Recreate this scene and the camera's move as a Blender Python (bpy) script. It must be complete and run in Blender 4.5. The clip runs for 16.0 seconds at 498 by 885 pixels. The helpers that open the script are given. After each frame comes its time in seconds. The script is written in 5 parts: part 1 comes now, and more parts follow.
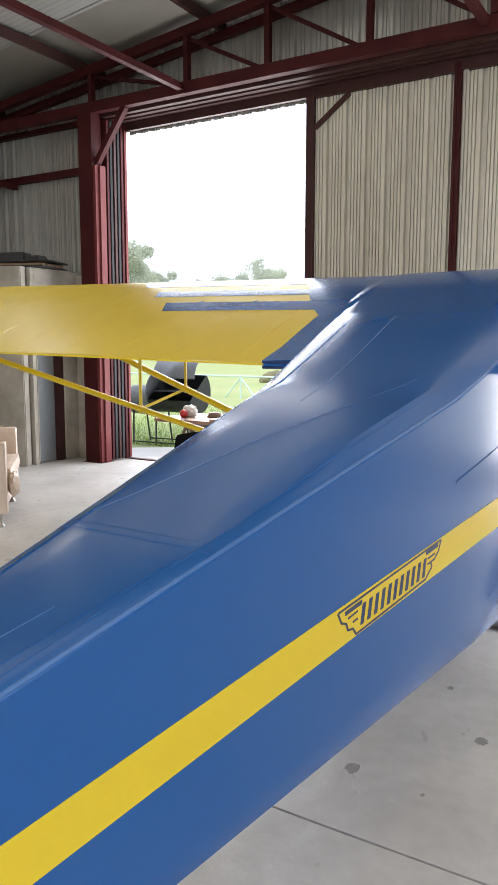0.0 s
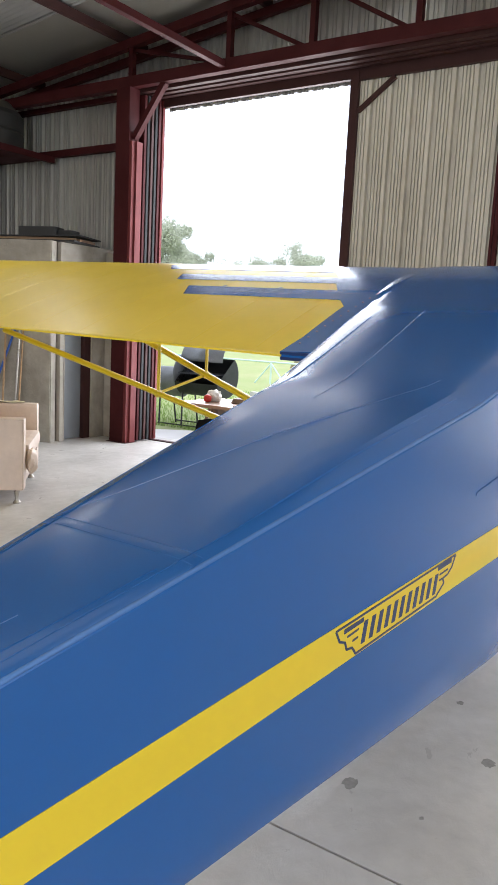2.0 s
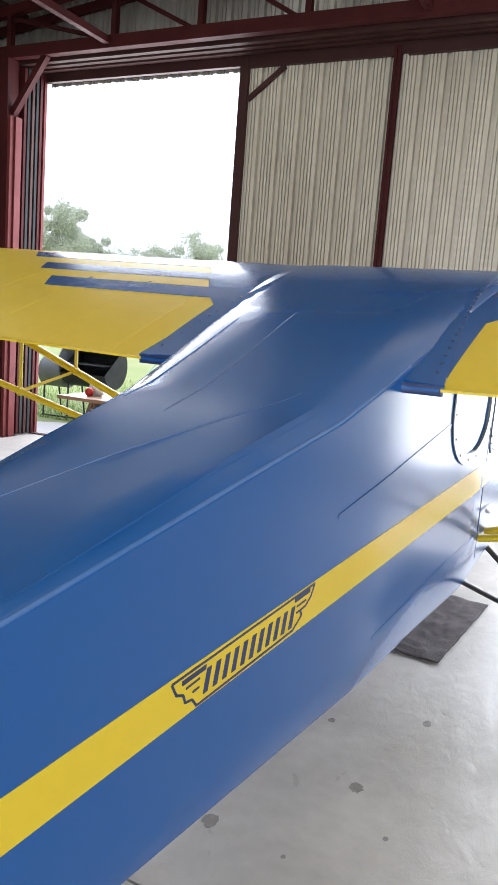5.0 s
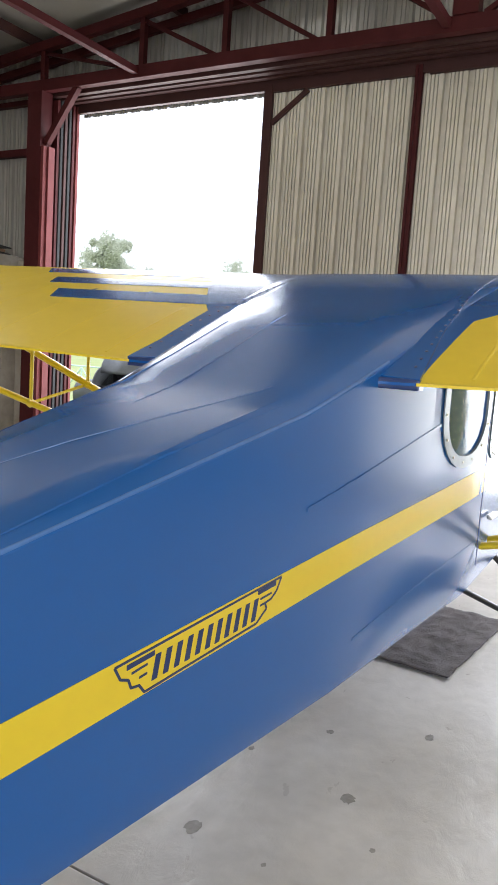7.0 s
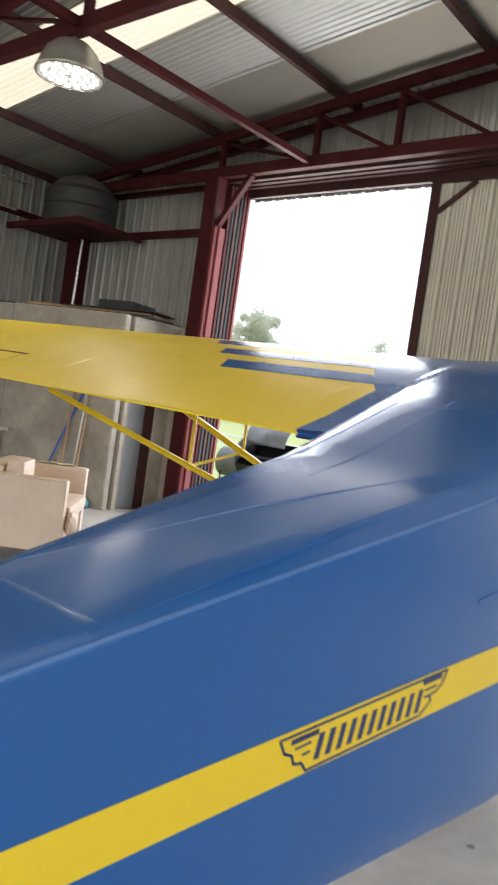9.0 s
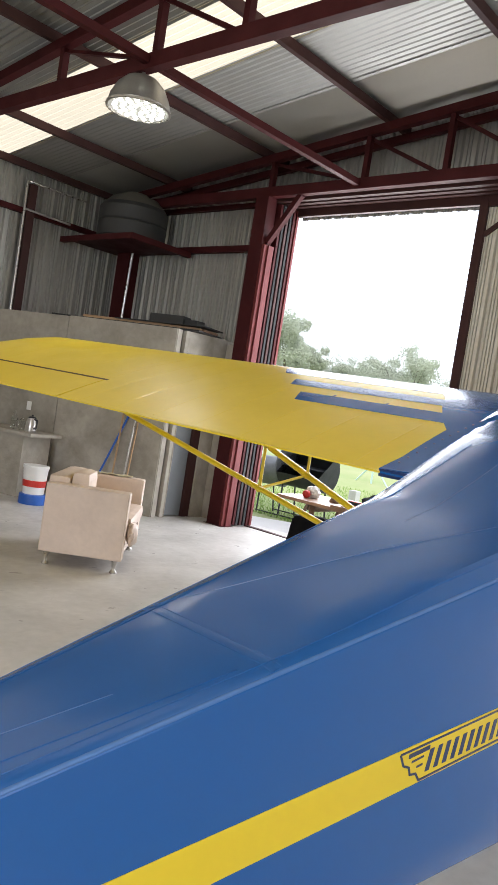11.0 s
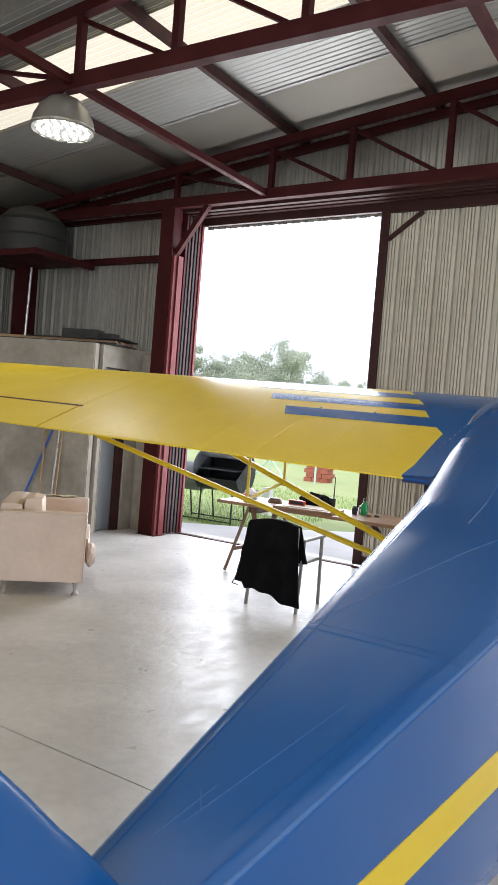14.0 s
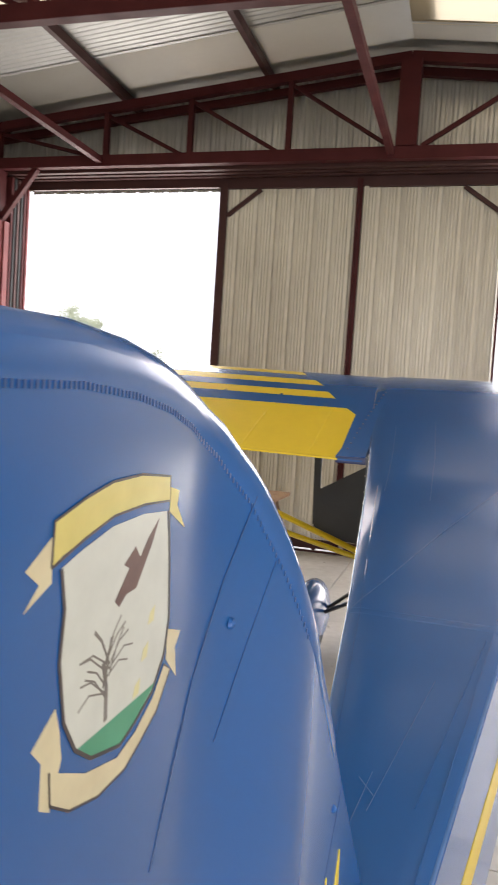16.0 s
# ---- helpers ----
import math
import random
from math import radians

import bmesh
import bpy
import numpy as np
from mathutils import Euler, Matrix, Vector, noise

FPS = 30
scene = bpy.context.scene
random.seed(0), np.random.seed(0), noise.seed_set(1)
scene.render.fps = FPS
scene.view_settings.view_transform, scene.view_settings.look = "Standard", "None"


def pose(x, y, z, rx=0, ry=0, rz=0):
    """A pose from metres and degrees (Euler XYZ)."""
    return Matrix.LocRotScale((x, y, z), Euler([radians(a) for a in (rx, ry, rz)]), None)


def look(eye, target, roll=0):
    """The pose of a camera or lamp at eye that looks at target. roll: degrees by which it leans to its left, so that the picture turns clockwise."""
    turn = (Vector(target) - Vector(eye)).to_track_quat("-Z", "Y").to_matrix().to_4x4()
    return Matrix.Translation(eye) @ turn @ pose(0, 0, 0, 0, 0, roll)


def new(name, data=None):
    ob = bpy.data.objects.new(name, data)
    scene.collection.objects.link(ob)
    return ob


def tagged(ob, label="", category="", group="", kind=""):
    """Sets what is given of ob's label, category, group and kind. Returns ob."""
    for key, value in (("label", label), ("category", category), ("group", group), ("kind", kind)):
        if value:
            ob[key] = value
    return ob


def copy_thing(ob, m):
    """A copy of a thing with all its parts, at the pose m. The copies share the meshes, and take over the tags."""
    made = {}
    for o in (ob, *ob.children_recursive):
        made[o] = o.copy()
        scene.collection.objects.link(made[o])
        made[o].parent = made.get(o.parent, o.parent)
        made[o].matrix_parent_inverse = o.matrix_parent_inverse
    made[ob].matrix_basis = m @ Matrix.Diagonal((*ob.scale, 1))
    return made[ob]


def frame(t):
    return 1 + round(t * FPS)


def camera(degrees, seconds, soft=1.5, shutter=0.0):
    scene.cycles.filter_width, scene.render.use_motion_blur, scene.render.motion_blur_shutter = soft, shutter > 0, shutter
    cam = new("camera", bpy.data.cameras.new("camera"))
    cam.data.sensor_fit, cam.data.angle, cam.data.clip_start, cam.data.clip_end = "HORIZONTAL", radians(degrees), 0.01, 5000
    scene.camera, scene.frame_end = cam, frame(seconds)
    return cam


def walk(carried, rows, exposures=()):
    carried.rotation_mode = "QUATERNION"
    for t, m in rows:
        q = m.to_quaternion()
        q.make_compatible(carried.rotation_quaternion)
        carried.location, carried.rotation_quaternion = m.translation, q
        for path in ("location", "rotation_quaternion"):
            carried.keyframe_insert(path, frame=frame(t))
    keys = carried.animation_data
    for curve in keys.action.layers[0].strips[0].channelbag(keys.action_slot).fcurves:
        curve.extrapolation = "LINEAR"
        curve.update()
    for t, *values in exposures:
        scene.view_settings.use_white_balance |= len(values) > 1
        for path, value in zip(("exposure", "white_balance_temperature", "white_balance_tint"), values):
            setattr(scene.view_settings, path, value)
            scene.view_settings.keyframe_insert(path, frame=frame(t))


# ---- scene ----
cam = camera(36.7, 16.0, shutter=0.4)
PATH = [
    (0, (1.975, 1.998, 1.532), (0.95, 3.695, 1.27), 0.1),
    (0.5, (1.971, 2.017, 1.542), (0.938, 3.709, 1.272), 0.6),
    (1, (1.963, 2.059, 1.54), (0.918, 3.742, 1.263), 1.3),
    (1.5, (1.966, 2.102, 1.547), (0.901, 3.77, 1.259), 2.1),
    (2, (1.956, 2.145, 1.549), (0.87, 3.797, 1.245), 2.9),
    (2.5, (1.929, 2.203, 1.551), (0.835, 3.846, 1.232), 3.4),
    (3, (1.938, 2.252, 1.577), (0.871, 3.91, 1.242), 3.6),
    (3.5, (1.941, 2.316, 1.598), (0.96, 4.026, 1.26), 3.6),
    (4, (1.945, 2.354, 1.607), (1.044, 4.107, 1.268), 3.8),
    (4.5, (1.941, 2.375, 1.607), (1.095, 4.156, 1.277), 4.4),
    (7, (2.137, 2.489, 1.523), (1.175, 4.225, 1.271), 3.8),
    (7.5, (2.166, 2.479, 1.521), (1.147, 4.184, 1.287), 3.6),
    (8, (2.184, 2.485, 1.506), (1.089, 4.146, 1.306), 4.4),
    (8.5, (2.167, 2.473, 1.499), (0.982, 4.076, 1.335), 5.9),
    (9, (2.054, 2.412, 1.511), (0.782, 3.952, 1.422), 8.1),
    (9.5, (1.999, 2.309, 1.547), (0.667, 3.799, 1.488), 10.4),
    (12, (2.068, 1.895, 1.645), (0.791, 3.43, 1.529), 6.4),
    (12.5, (2.031, 1.804, 1.633), (0.859, 3.422, 1.555), 4.5),
    (13, (1.895, 1.576, 1.657), (0.81, 3.255, 1.587), 3.5),
    (13.5, (1.781, 1.495, 1.655), (0.708, 3.182, 1.591), 3.8),
    (14, (1.638, 1.453, 1.656), (0.577, 3.147, 1.591), 4.6),
    (14.5, (1.464, 1.361, 1.69), (0.458, 3.088, 1.622), 5.3),
    (15, (1.259, 1.213, 1.731), (0.359, 2.997, 1.66), 5.1),
    (15.5, (1.138, 1.137, 1.708), (0.384, 2.987, 1.621), 4.4),
    (15.6, (1.114, 1.134, 1.703), (0.402, 2.995, 1.614), 4.3),
    (15.8, (1.073, 1.135, 1.692), (0.448, 3.034, 1.592), 4.0),
    (16, (1.035, 1.14, 1.689), (0.49, 3.061, 1.579), 3.7),
]
walk(cam, [(t, look(eye, target, roll)) for t, eye, target, roll in PATH], [(0, 0.56, 6200, 14), (4.5, 0.56, 6050, 14), (9.5, 0.58, 6420, 13), (12.5, 0.57, 6080, 14), (14, 0.50, 6100, 14),
      (15.5, 0.50, 5850, 13), (16, 0.60, 6850, 17)])

# ---- light ----
world = bpy.data.worlds.new("sky")
scene.world = world
world.use_nodes = True
wn = world.node_tree
sky = wn.nodes.new("ShaderNodeTexSky")
sky.sky_type, sky.sun_disc = "NISHITA", False
sky.sun_elevation, sky.sun_rotation = radians(48), radians(150)
sky.air_density, sky.dust_density = 1.0, 4.0
cloud = wn.nodes.new("ShaderNodeMix")
cloud.data_type = "RGBA"
cloud.inputs[0].default_value = 0.88
cloud.inputs[7].default_value = (8.4, 8.8, 9.5, 1)  # an even white overcast
wn.links.new(sky.outputs[0], cloud.inputs[6])
wn.links.new(cloud.outputs[2], wn.nodes["Background"].inputs[0])
wn.nodes["Background"].inputs[1].default_value = 0.15
sun = new("sun", bpy.data.lights.new("sun", "SUN"))
sun.data.energy, sun.data.angle, sun.data.color = 1.5, radians(14), (1.0, 0.96, 0.9)
sun.matrix_world = look((6, -10, 14), (0, 0, 0))


def sky_panel(name, m, sx, sy, watts, colour=(1, 1, 1)):
    """Daylight that enters by an opening."""
    d = bpy.data.lights.new(name, "AREA")
    d.shape, d.size, d.size_y, d.energy, d.color = "RECTANGLE", sx, sy, watts, colour
    o = new(name, d)
    o.matrix_world = m
    return o


sky_panel("door_daylight", look((-3.23, 9.95, 2.2), (-3.23, 0, 1.2)), 2.5, 4.0, 130, (0.97, 0.99, 1.0))
# Fill from behind the camera, through an unseen opening added for it.
sky_panel("rear_fill_daylight", look((3.0, -5.9, 2.3), (3.0, 2, 1.6)), 7.0, 4.2, 370, (0.92, 0.96, 1.0))
# Soft fill for the flank, set in an added opening out of view.
sky_panel("side_fill_daylight", look((8.6, 1.0, 2.2), (0.5, 4.0, 0.8)), 6.0, 4.0, 60, (0.92, 0.96, 1.0))
sky_panel("second_door_daylight", look((2.9, 9.95, 2.2), (2.9, 0, 1.2)), 3.1, 4.0, 225, (0.95, 0.98, 1.0))

# ---- materials ----


def mat(name, colour, rough=0.6, metal=0.0, vary=0.15, scale=4.0, fine=60.0, bump=0.1, bscale=40.0, coat=0.0,
        tint=None, stretch=(1, 1, 1), rvary=0.15, emit=None, span=(0.4, 0.95), warp=0.0):
    """A surface with two scales of variation in colour, gloss and relief."""
    m = bpy.data.materials.new(name)
    m.use_nodes = True
    nt = m.node_tree
    p = nt.nodes["Principled BSDF"]
    tc = nt.nodes.new("ShaderNodeTexCoord")
    mp = nt.nodes.new("ShaderNodeMapping")
    mp.inputs["Scale"].default_value = stretch
    nt.links.new(tc.outputs["Object"], mp.inputs[0])

    def tex(s, d=6.0):
        n = nt.nodes.new("ShaderNodeTexNoise")
        n.inputs["Scale"].default_value, n.inputs["Detail"].default_value, n.inputs["Distortion"].default_value = s, d, warp
        nt.links.new(mp.outputs[0], n.inputs[0])
        return n
    big, small = tex(scale), tex(fine, 3.0)
    mixn = nt.nodes.new("ShaderNodeMath")
    mixn.operation = "MULTIPLY_ADD"
    nt.links.new(small.outputs[0], mixn.inputs[0])
    mixn.inputs[1].default_value = 0.35
    nt.links.new(big.outputs[0], mixn.inputs[2])
    ramp = nt.nodes.new("ShaderNodeMapRange")
    ramp.inputs[1].default_value, ramp.inputs[2].default_value = span
    nt.links.new(mixn.outputs[0], ramp.inputs[0])
    mix = nt.nodes.new("ShaderNodeMix")
    mix.data_type = "RGBA"
    nt.links.new(ramp.outputs[0], mix.inputs[0])
    other = tint or tuple(c * (1 - vary) for c in colour)
    mix.inputs[6].default_value, mix.inputs[7].default_value = (*colour, 1), (*other, 1)
    nt.links.new(mix.outputs[2], p.inputs["Base Color"])
    rr = nt.nodes.new("ShaderNodeMapRange")
    rr.inputs[1].default_value, rr.inputs[2].default_value = 0.3, 0.7
    rr.inputs[3].default_value, rr.inputs[4].default_value = max(0.03, rough * (1 - rvary)), min(1, rough * (1 + rvary))
    nt.links.new(big.outputs[0], rr.inputs[0])
    nt.links.new(rr.outputs[0], p.inputs["Roughness"])
    p.inputs["Metallic"].default_value = metal
    p.inputs["Coat Weight"].default_value = coat
    p.inputs["Coat Roughness"].default_value = 0.12
    if bump:
        bt = tex(bscale, 4.0)
        b = nt.nodes.new("ShaderNodeBump")
        b.inputs["Strength"].default_value, b.inputs["Distance"].default_value = bump, 0.01
        nt.links.new(bt.outputs[0], b.inputs["Height"])
        nt.links.new(b.outputs[0], p.inputs["Normal"])
    if emit:
        p.inputs["Emission Color"].default_value = (*emit[:3], 1)
        p.inputs["Emission Strength"].default_value = emit[3]
    return m


BLUE = mat("blue_doped_fabric", (0.006, 0.090, 0.310), 0.26, vary=0.05, scale=1.0, fine=120, bump=0.012, bscale=160, coat=0.25, rvary=0.03)
YELLOW = mat("yellow_doped_fabric", (0.74, 0.54, 0.018), 0.38, vary=0.10, scale=2, fine=30, bump=0.05, bscale=9, coat=0.10)
NAVY = mat("navy_lettering_paint", (0.012, 0.03, 0.11), 0.35, vary=0.1, bump=0)
STEEL = mat("red_oxide_steel", (0.058, 0.0095, 0.0105), 0.62, vary=0.35, scale=3, fine=25, bump=0.1, bscale=60)
STEEL_PALE = mat("faded_red_steel", (0.15, 0.032, 0.032), 0.5, vary=0.3, scale=5, fine=30, bump=0.1, bscale=60)
STEEL_DARK = mat("dark_brown_steel", (0.060, 0.026, 0.024), 0.5, vary=0.3, scale=4, bump=0.1)
GALV = mat("galvanised_sheet", (0.60, 0.60, 0.57), 0.36, metal=0.75, vary=0.25, scale=2.5, fine=18, bump=0.05, bscale=20, rvary=0.3)
CLAD = mat("cream_weathered_cladding", (0.70, 0.66, 0.565), 0.45, metal=0.12, vary=0.14, scale=1.3, fine=14, bump=0.05,
           bscale=15, tint=(0.45, 0.41, 0.33), stretch=(1, 1, 0.25))
CLAD_GREY = mat("grey_weathered_cladding", (0.58, 0.57, 0.53), 0.34, metal=0.55, vary=0.25, scale=1.4, fine=14, bump=0.05,
                bscale=15, tint=(0.34, 0.32, 0.29), stretch=(1, 1, 0.25))
LEAFGREY = mat("grey_door_edge", (0.030, 0.031, 0.032), 0.6, metal=0.0, vary=0.3, scale=3, stretch=(1, 1, 0.2))
ROOF = mat("silver_roof_lining", (0.52, 0.52, 0.49), 0.33, metal=0.88, vary=0.06, scale=2.5, fine=20, bump=0.0, bscale=14, rvary=0.05)
ROOF_FLAT = mat("dull_foil_lining", (0.38, 0.37, 0.345), 0.5, metal=0.5, vary=0.2, scale=0.7, fine=10, bump=0.05, bscale=10, rvary=0.2)
ROOF_DULL = mat("dull_roof_sheet", (0.40, 0.40, 0.38), 0.36, metal=0.7, vary=0.3, scale=0.9, fine=10, bump=0.06, bscale=14)
CONCRETE = mat("troweled_concrete", (0.59, 0.568, 0.535), 0.40, vary=0.3, scale=1.3, fine=14, bump=0.08, bscale=60,
               tint=(0.40, 0.382, 0.355), rvary=0.3, span=(0.42, 0.90), warp=0.25)


def trowel_marks(m, scale, strength, rough_lo, rough_hi):
    """Uneven trowelled patches: broad swirls in relief and in gloss, with small pits."""
    nt = m.node_tree
    p = nt.nodes["Principled BSDF"]
    tc = nt.nodes.new("ShaderNodeTexCoord")
    mp = nt.nodes.new("ShaderNodeMapping")
    mp.inputs["Rotation"].default_value = (0, 0, 0.5)
    mp.inputs["Scale"].default_value = (1.0, 0.55, 1.0)
    nt.links.new(tc.outputs["Object"], mp.inputs[0])
    n = nt.nodes.new("ShaderNodeTexNoise")
    n.inputs["Scale"].default_value, n.inputs["Detail"].default_value, n.inputs["Distortion"].default_value = scale, 7.0, 0.35
    n.inputs["Roughness"].default_value = 0.62
    nt.links.new(mp.outputs[0], n.inputs[0])
    big = nt.nodes.new("ShaderNodeTexNoise")
    big.inputs["Scale"].default_value, big.inputs["Detail"].default_value = 0.7, 3.0
    nt.links.new(mp.outputs[0], big.inputs[0])
    r = nt.nodes.new("ShaderNodeMapRange")
    r.inputs[1].default_value, r.inputs[2].default_value = 0.28, 0.72
    r.inputs[3].default_value, r.inputs[4].default_value = rough_lo, rough_hi
    nt.links.new(n.outputs[0], r.inputs[0])
    nt.links.new(r.outputs[0], p.inputs["Roughness"])
    k = nt.nodes.new("ShaderNodeMath")
    k.operation = "MULTIPLY"
    nt.links.new(n.outputs[0], k.inputs[0])
    nt.links.new(big.outputs[0], k.inputs[1])
    b = nt.nodes.new("ShaderNodeBump")
    b.inputs["Strength"].default_value, b.inputs["Distance"].default_value = strength, 0.02
    nt.links.new(k.outputs[0], b.inputs["Height"])
    for old in nt.nodes:
        if old.type == "BUMP" and old is not b:
            nt.links.new(old.outputs[0], b.inputs["Normal"])
    nt.links.new(b.outputs[0], p.inputs["Normal"])


trowel_marks(CONCRETE, 10.0, 0.50, 0.24, 0.54)
PLASTER = mat("bare_cement_render", (0.43, 0.39, 0.33), 0.85, vary=0.3, scale=1.9, fine=12, bump=0.35, bscale=24, tint=(0.25, 0.225, 0.185), span=(0.42, 0.9), warp=0.4)
JOINT = mat("joint_dirt", (0.03, 0.028, 0.025), 0.9)
BLACK = mat("black_vinyl", (0.012, 0.012, 0.013), 0.45, vary=0.3, bump=0.1)
CLOTH_BLACK = mat("black_cotton", (0.004, 0.004, 0.005), 1.0, vary=0.4, scale=8, bump=0.4, bscale=25)
RUBBER = mat("black_rubber", (0.02, 0.02, 0.02), 0.7, bump=0.1)
LEATHER = mat("cream_worn_leatherette", (0.66, 0.53, 0.43), 0.5, vary=0.15, scale=3, fine=25, bump=0.12, bscale=45, tint=(0.52, 0.41, 0.33))
FOAM = mat("yellowed_foam", (0.55, 0.48, 0.28), 0.95, vary=0.4, scale=12, bump=0.6, bscale=40)
CHROME = mat("dull_chrome", (0.55, 0.52, 0.48), 0.3, metal=0.9, vary=0.3, scale=20)
WOOD = mat("varnished_wood", (0.34, 0.19, 0.105), 0.42, vary=0.35, scale=3, fine=40, bump=0.1, bscale=30, stretch=(1, 8, 8), coat=0.2)
WOOD_PALE = mat("raw_pine", (0.46, 0.29, 0.15), 0.6, vary=0.35, scale=3, fine=40, bump=0.15, stretch=(1, 8, 8))
WOOD_DARK = mat("brown_trestle_wood", (0.20, 0.12, 0.07), 0.55, vary=0.35, scale=4, fine=40, bump=0.15)
TANK = mat("grey_plastic_tank", (0.036, 0.035, 0.034), 0.6, vary=0.25, scale=2, bump=0.1)
TANK_TOP = mat("dusty_tank_lid", (0.11, 0.10, 0.08), 0.8, vary=0.3, scale=3, bump=0.1)
WHITE = mat("white_plastic", (0.78, 0.77, 0.74), 0.4, vary=0.08)
DOORGREY = mat("grey_painted_door", (0.20, 0.215, 0.23), 0.5, vary=0.15, scale=2)
BLUEP = mat("blue_plastic", (0.02, 0.10, 0.42), 0.4, vary=0.1)
REDP = mat("red_plastic", (0.55, 0.03, 0.02), 0.35, vary=0.15)
GREENP = mat("green_bottle_plastic", (0.01, 0.32, 0.10), 0.2, vary=0.15)
MAT = mat("dark_woven_mat", (0.080, 0.066, 0.066), 0.85, vary=0.45, scale=5, fine=60, bump=0.5, bscale=90)
IRON = mat("sooty_iron", (0.045, 0.047, 0.05), 0.5, metal=0.4, vary=0.4, scale=6, bump=0.2)
IRON_PALE = mat("grey_barrel_steel", (0.26, 0.27, 0.28), 0.45, metal=0.5, vary=0.35, scale=5, bump=0.15)
GRASS = mat("mown_grass", (0.25, 0.33, 0.10), 0.9, vary=0.45, scale=0.35, fine=4, bump=0.6, bscale=12, tint=(0.37, 0.39, 0.19))
APRON = mat("pale_apron_concrete", (0.74, 0.72, 0.69), 0.8, vary=0.15, scale=1.5, bump=0.1)
BLADE = mat("grass_blade", (0.22, 0.36, 0.07), 0.7, vary=0.4, scale=2, tint=(0.28, 0.40, 0.10), bump=0)
BARK = mat("grey_bark", (0.16, 0.13, 0.10), 0.9, vary=0.4, scale=4, bump=0.4)
PIPE = mat("mint_painted_pipe", (0.50, 0.66, 0.60), 0.5, vary=0.15)
BRICK = mat("red_brick_block", (0.42, 0.13, 0.08), 0.85, vary=0.4, scale=4, bump=0.4)
CREST_CREAM = mat("crest_cream_paint", (0.62, 0.55, 0.36), 0.35, vary=0.15, scale=40, bump=0)
CREST_GOLD = mat("crest_gold_paint", (0.62, 0.53, 0.16), 0.35, vary=0.15, scale=40, bump=0)
CREST_WHITE = mat("crest_white_paint", (0.56, 0.58, 0.53), 0.35, vary=0.1, scale=30, bump=0)
CREST_GREEN = mat("crest_green_paint", (0.05, 0.28, 0.16), 0.35, vary=0.1, scale=30, bump=0)
CREST_BROWN = mat("crest_brown_paint", (0.12, 0.055, 0.045), 0.4, vary=0.3, scale=60, bump=0)
CREST_LINE = mat("crest_outline_paint", (0.05, 0.04, 0.04), 0.4, bump=0)
CREST_TREE = mat("crest_grey_paint", (0.20, 0.18, 0.16), 0.4, vary=0.3, bump=0)
CREST_YELLOW = mat("crest_yellow_paint", (0.68, 0.64, 0.34), 0.4, vary=0.2, bump=0)
SEAM_DARK = mat("stitched_tape_shadow", (0.009, 0.060, 0.21), 0.35, vary=0.2, scale=200, bump=0)
# Paler blue: painted highlights of the creases and bead, and real scratches.
GLINT_SCRATCH = mat("highlight_and_scratch_blue", (0.06, 0.17, 0.42), 0.22, vary=0.15, scale=30, bump=0.05, coat=0.3)
RIM = mat("clear_window_rim", (0.14, 0.17, 0.20), 0.2, vary=0.2, scale=20, bump=0)
LAMPGLASS = mat("lamp_diffuser", (0.20, 0.20, 0.18), 0.3, bump=0, emit=(1.0, 0.98, 0.85, 0.25))
LED = mat("lamp_led", (1, 1, 1), 0.3, bump=0, emit=(1.0, 0.98, 0.86, 14.0))
LAMPSHELL = mat("spun_aluminium_shade", (0.42, 0.40, 0.36), 0.35, metal=0.7, vary=0.2, scale=6, bump=0.05)
for m in (STEEL, STEEL_DARK, STEEL_PALE, CLOTH_BLACK, LEAFGREY):
    m.node_tree.nodes["Principled BSDF"].inputs["Specular IOR Level"].default_value = 0.15


def thin_sheet(name, colour, rough, through_amount):
    """A translucent roof sheet or a clear pane."""
    m = bpy.data.materials.new(name)
    m.use_nodes = True
    nt = m.node_tree
    out = nt.nodes["Material Output"]
    p = nt.nodes["Principled BSDF"]
    p.inputs["Base Color"].default_value, p.inputs["Roughness"].default_value = (*colour, 1), rough
    t = nt.nodes.new("ShaderNodeBsdfTranslucent")
    n = nt.nodes.new("ShaderNodeTexNoise")
    n.inputs["Scale"].default_value = 1.3
    r = nt.nodes.new("ShaderNodeMix")
    r.data_type = "RGBA"
    r.inputs[6].default_value, r.inputs[7].default_value = (*colour, 1), (*[c * 0.75 for c in colour], 1)
    nt.links.new(n.outputs[0], r.inputs[0])
    nt.links.new(r.outputs[2], t.inputs[0])
    mx = nt.nodes.new("ShaderNodeMixShader")
    mx.inputs[0].default_value = through_amount
    nt.links.new(p.outputs[0], mx.inputs[1])
    nt.links.new(t.outputs[0], mx.inputs[2])
    nt.links.new(mx.outputs[0], out.inputs[0])
    return m


SKYLIGHT = thin_sheet("cream_translucent_sheet", (0.74, 0.65, 0.48), 0.4, 0.78)
# Gum leaf colour with the bright haze of distance mixed into it.
HAZED_LEAF = thin_sheet("hazed_gum_leaf", (0.52, 0.56, 0.45), 0.6, 0.5)
PANE = bpy.data.materials.new("clear_acrylic")
PANE.use_nodes = True
_p = PANE.node_tree.nodes["Principled BSDF"]
_p.inputs["Transmission Weight"].default_value, _p.inputs["Roughness"].default_value, _p.inputs["IOR"].default_value = 1.0, 0.04, 1.2
_p.inputs["Base Color"].default_value = (0.93, 0.96, 0.95, 1)

# ---- building helpers ----


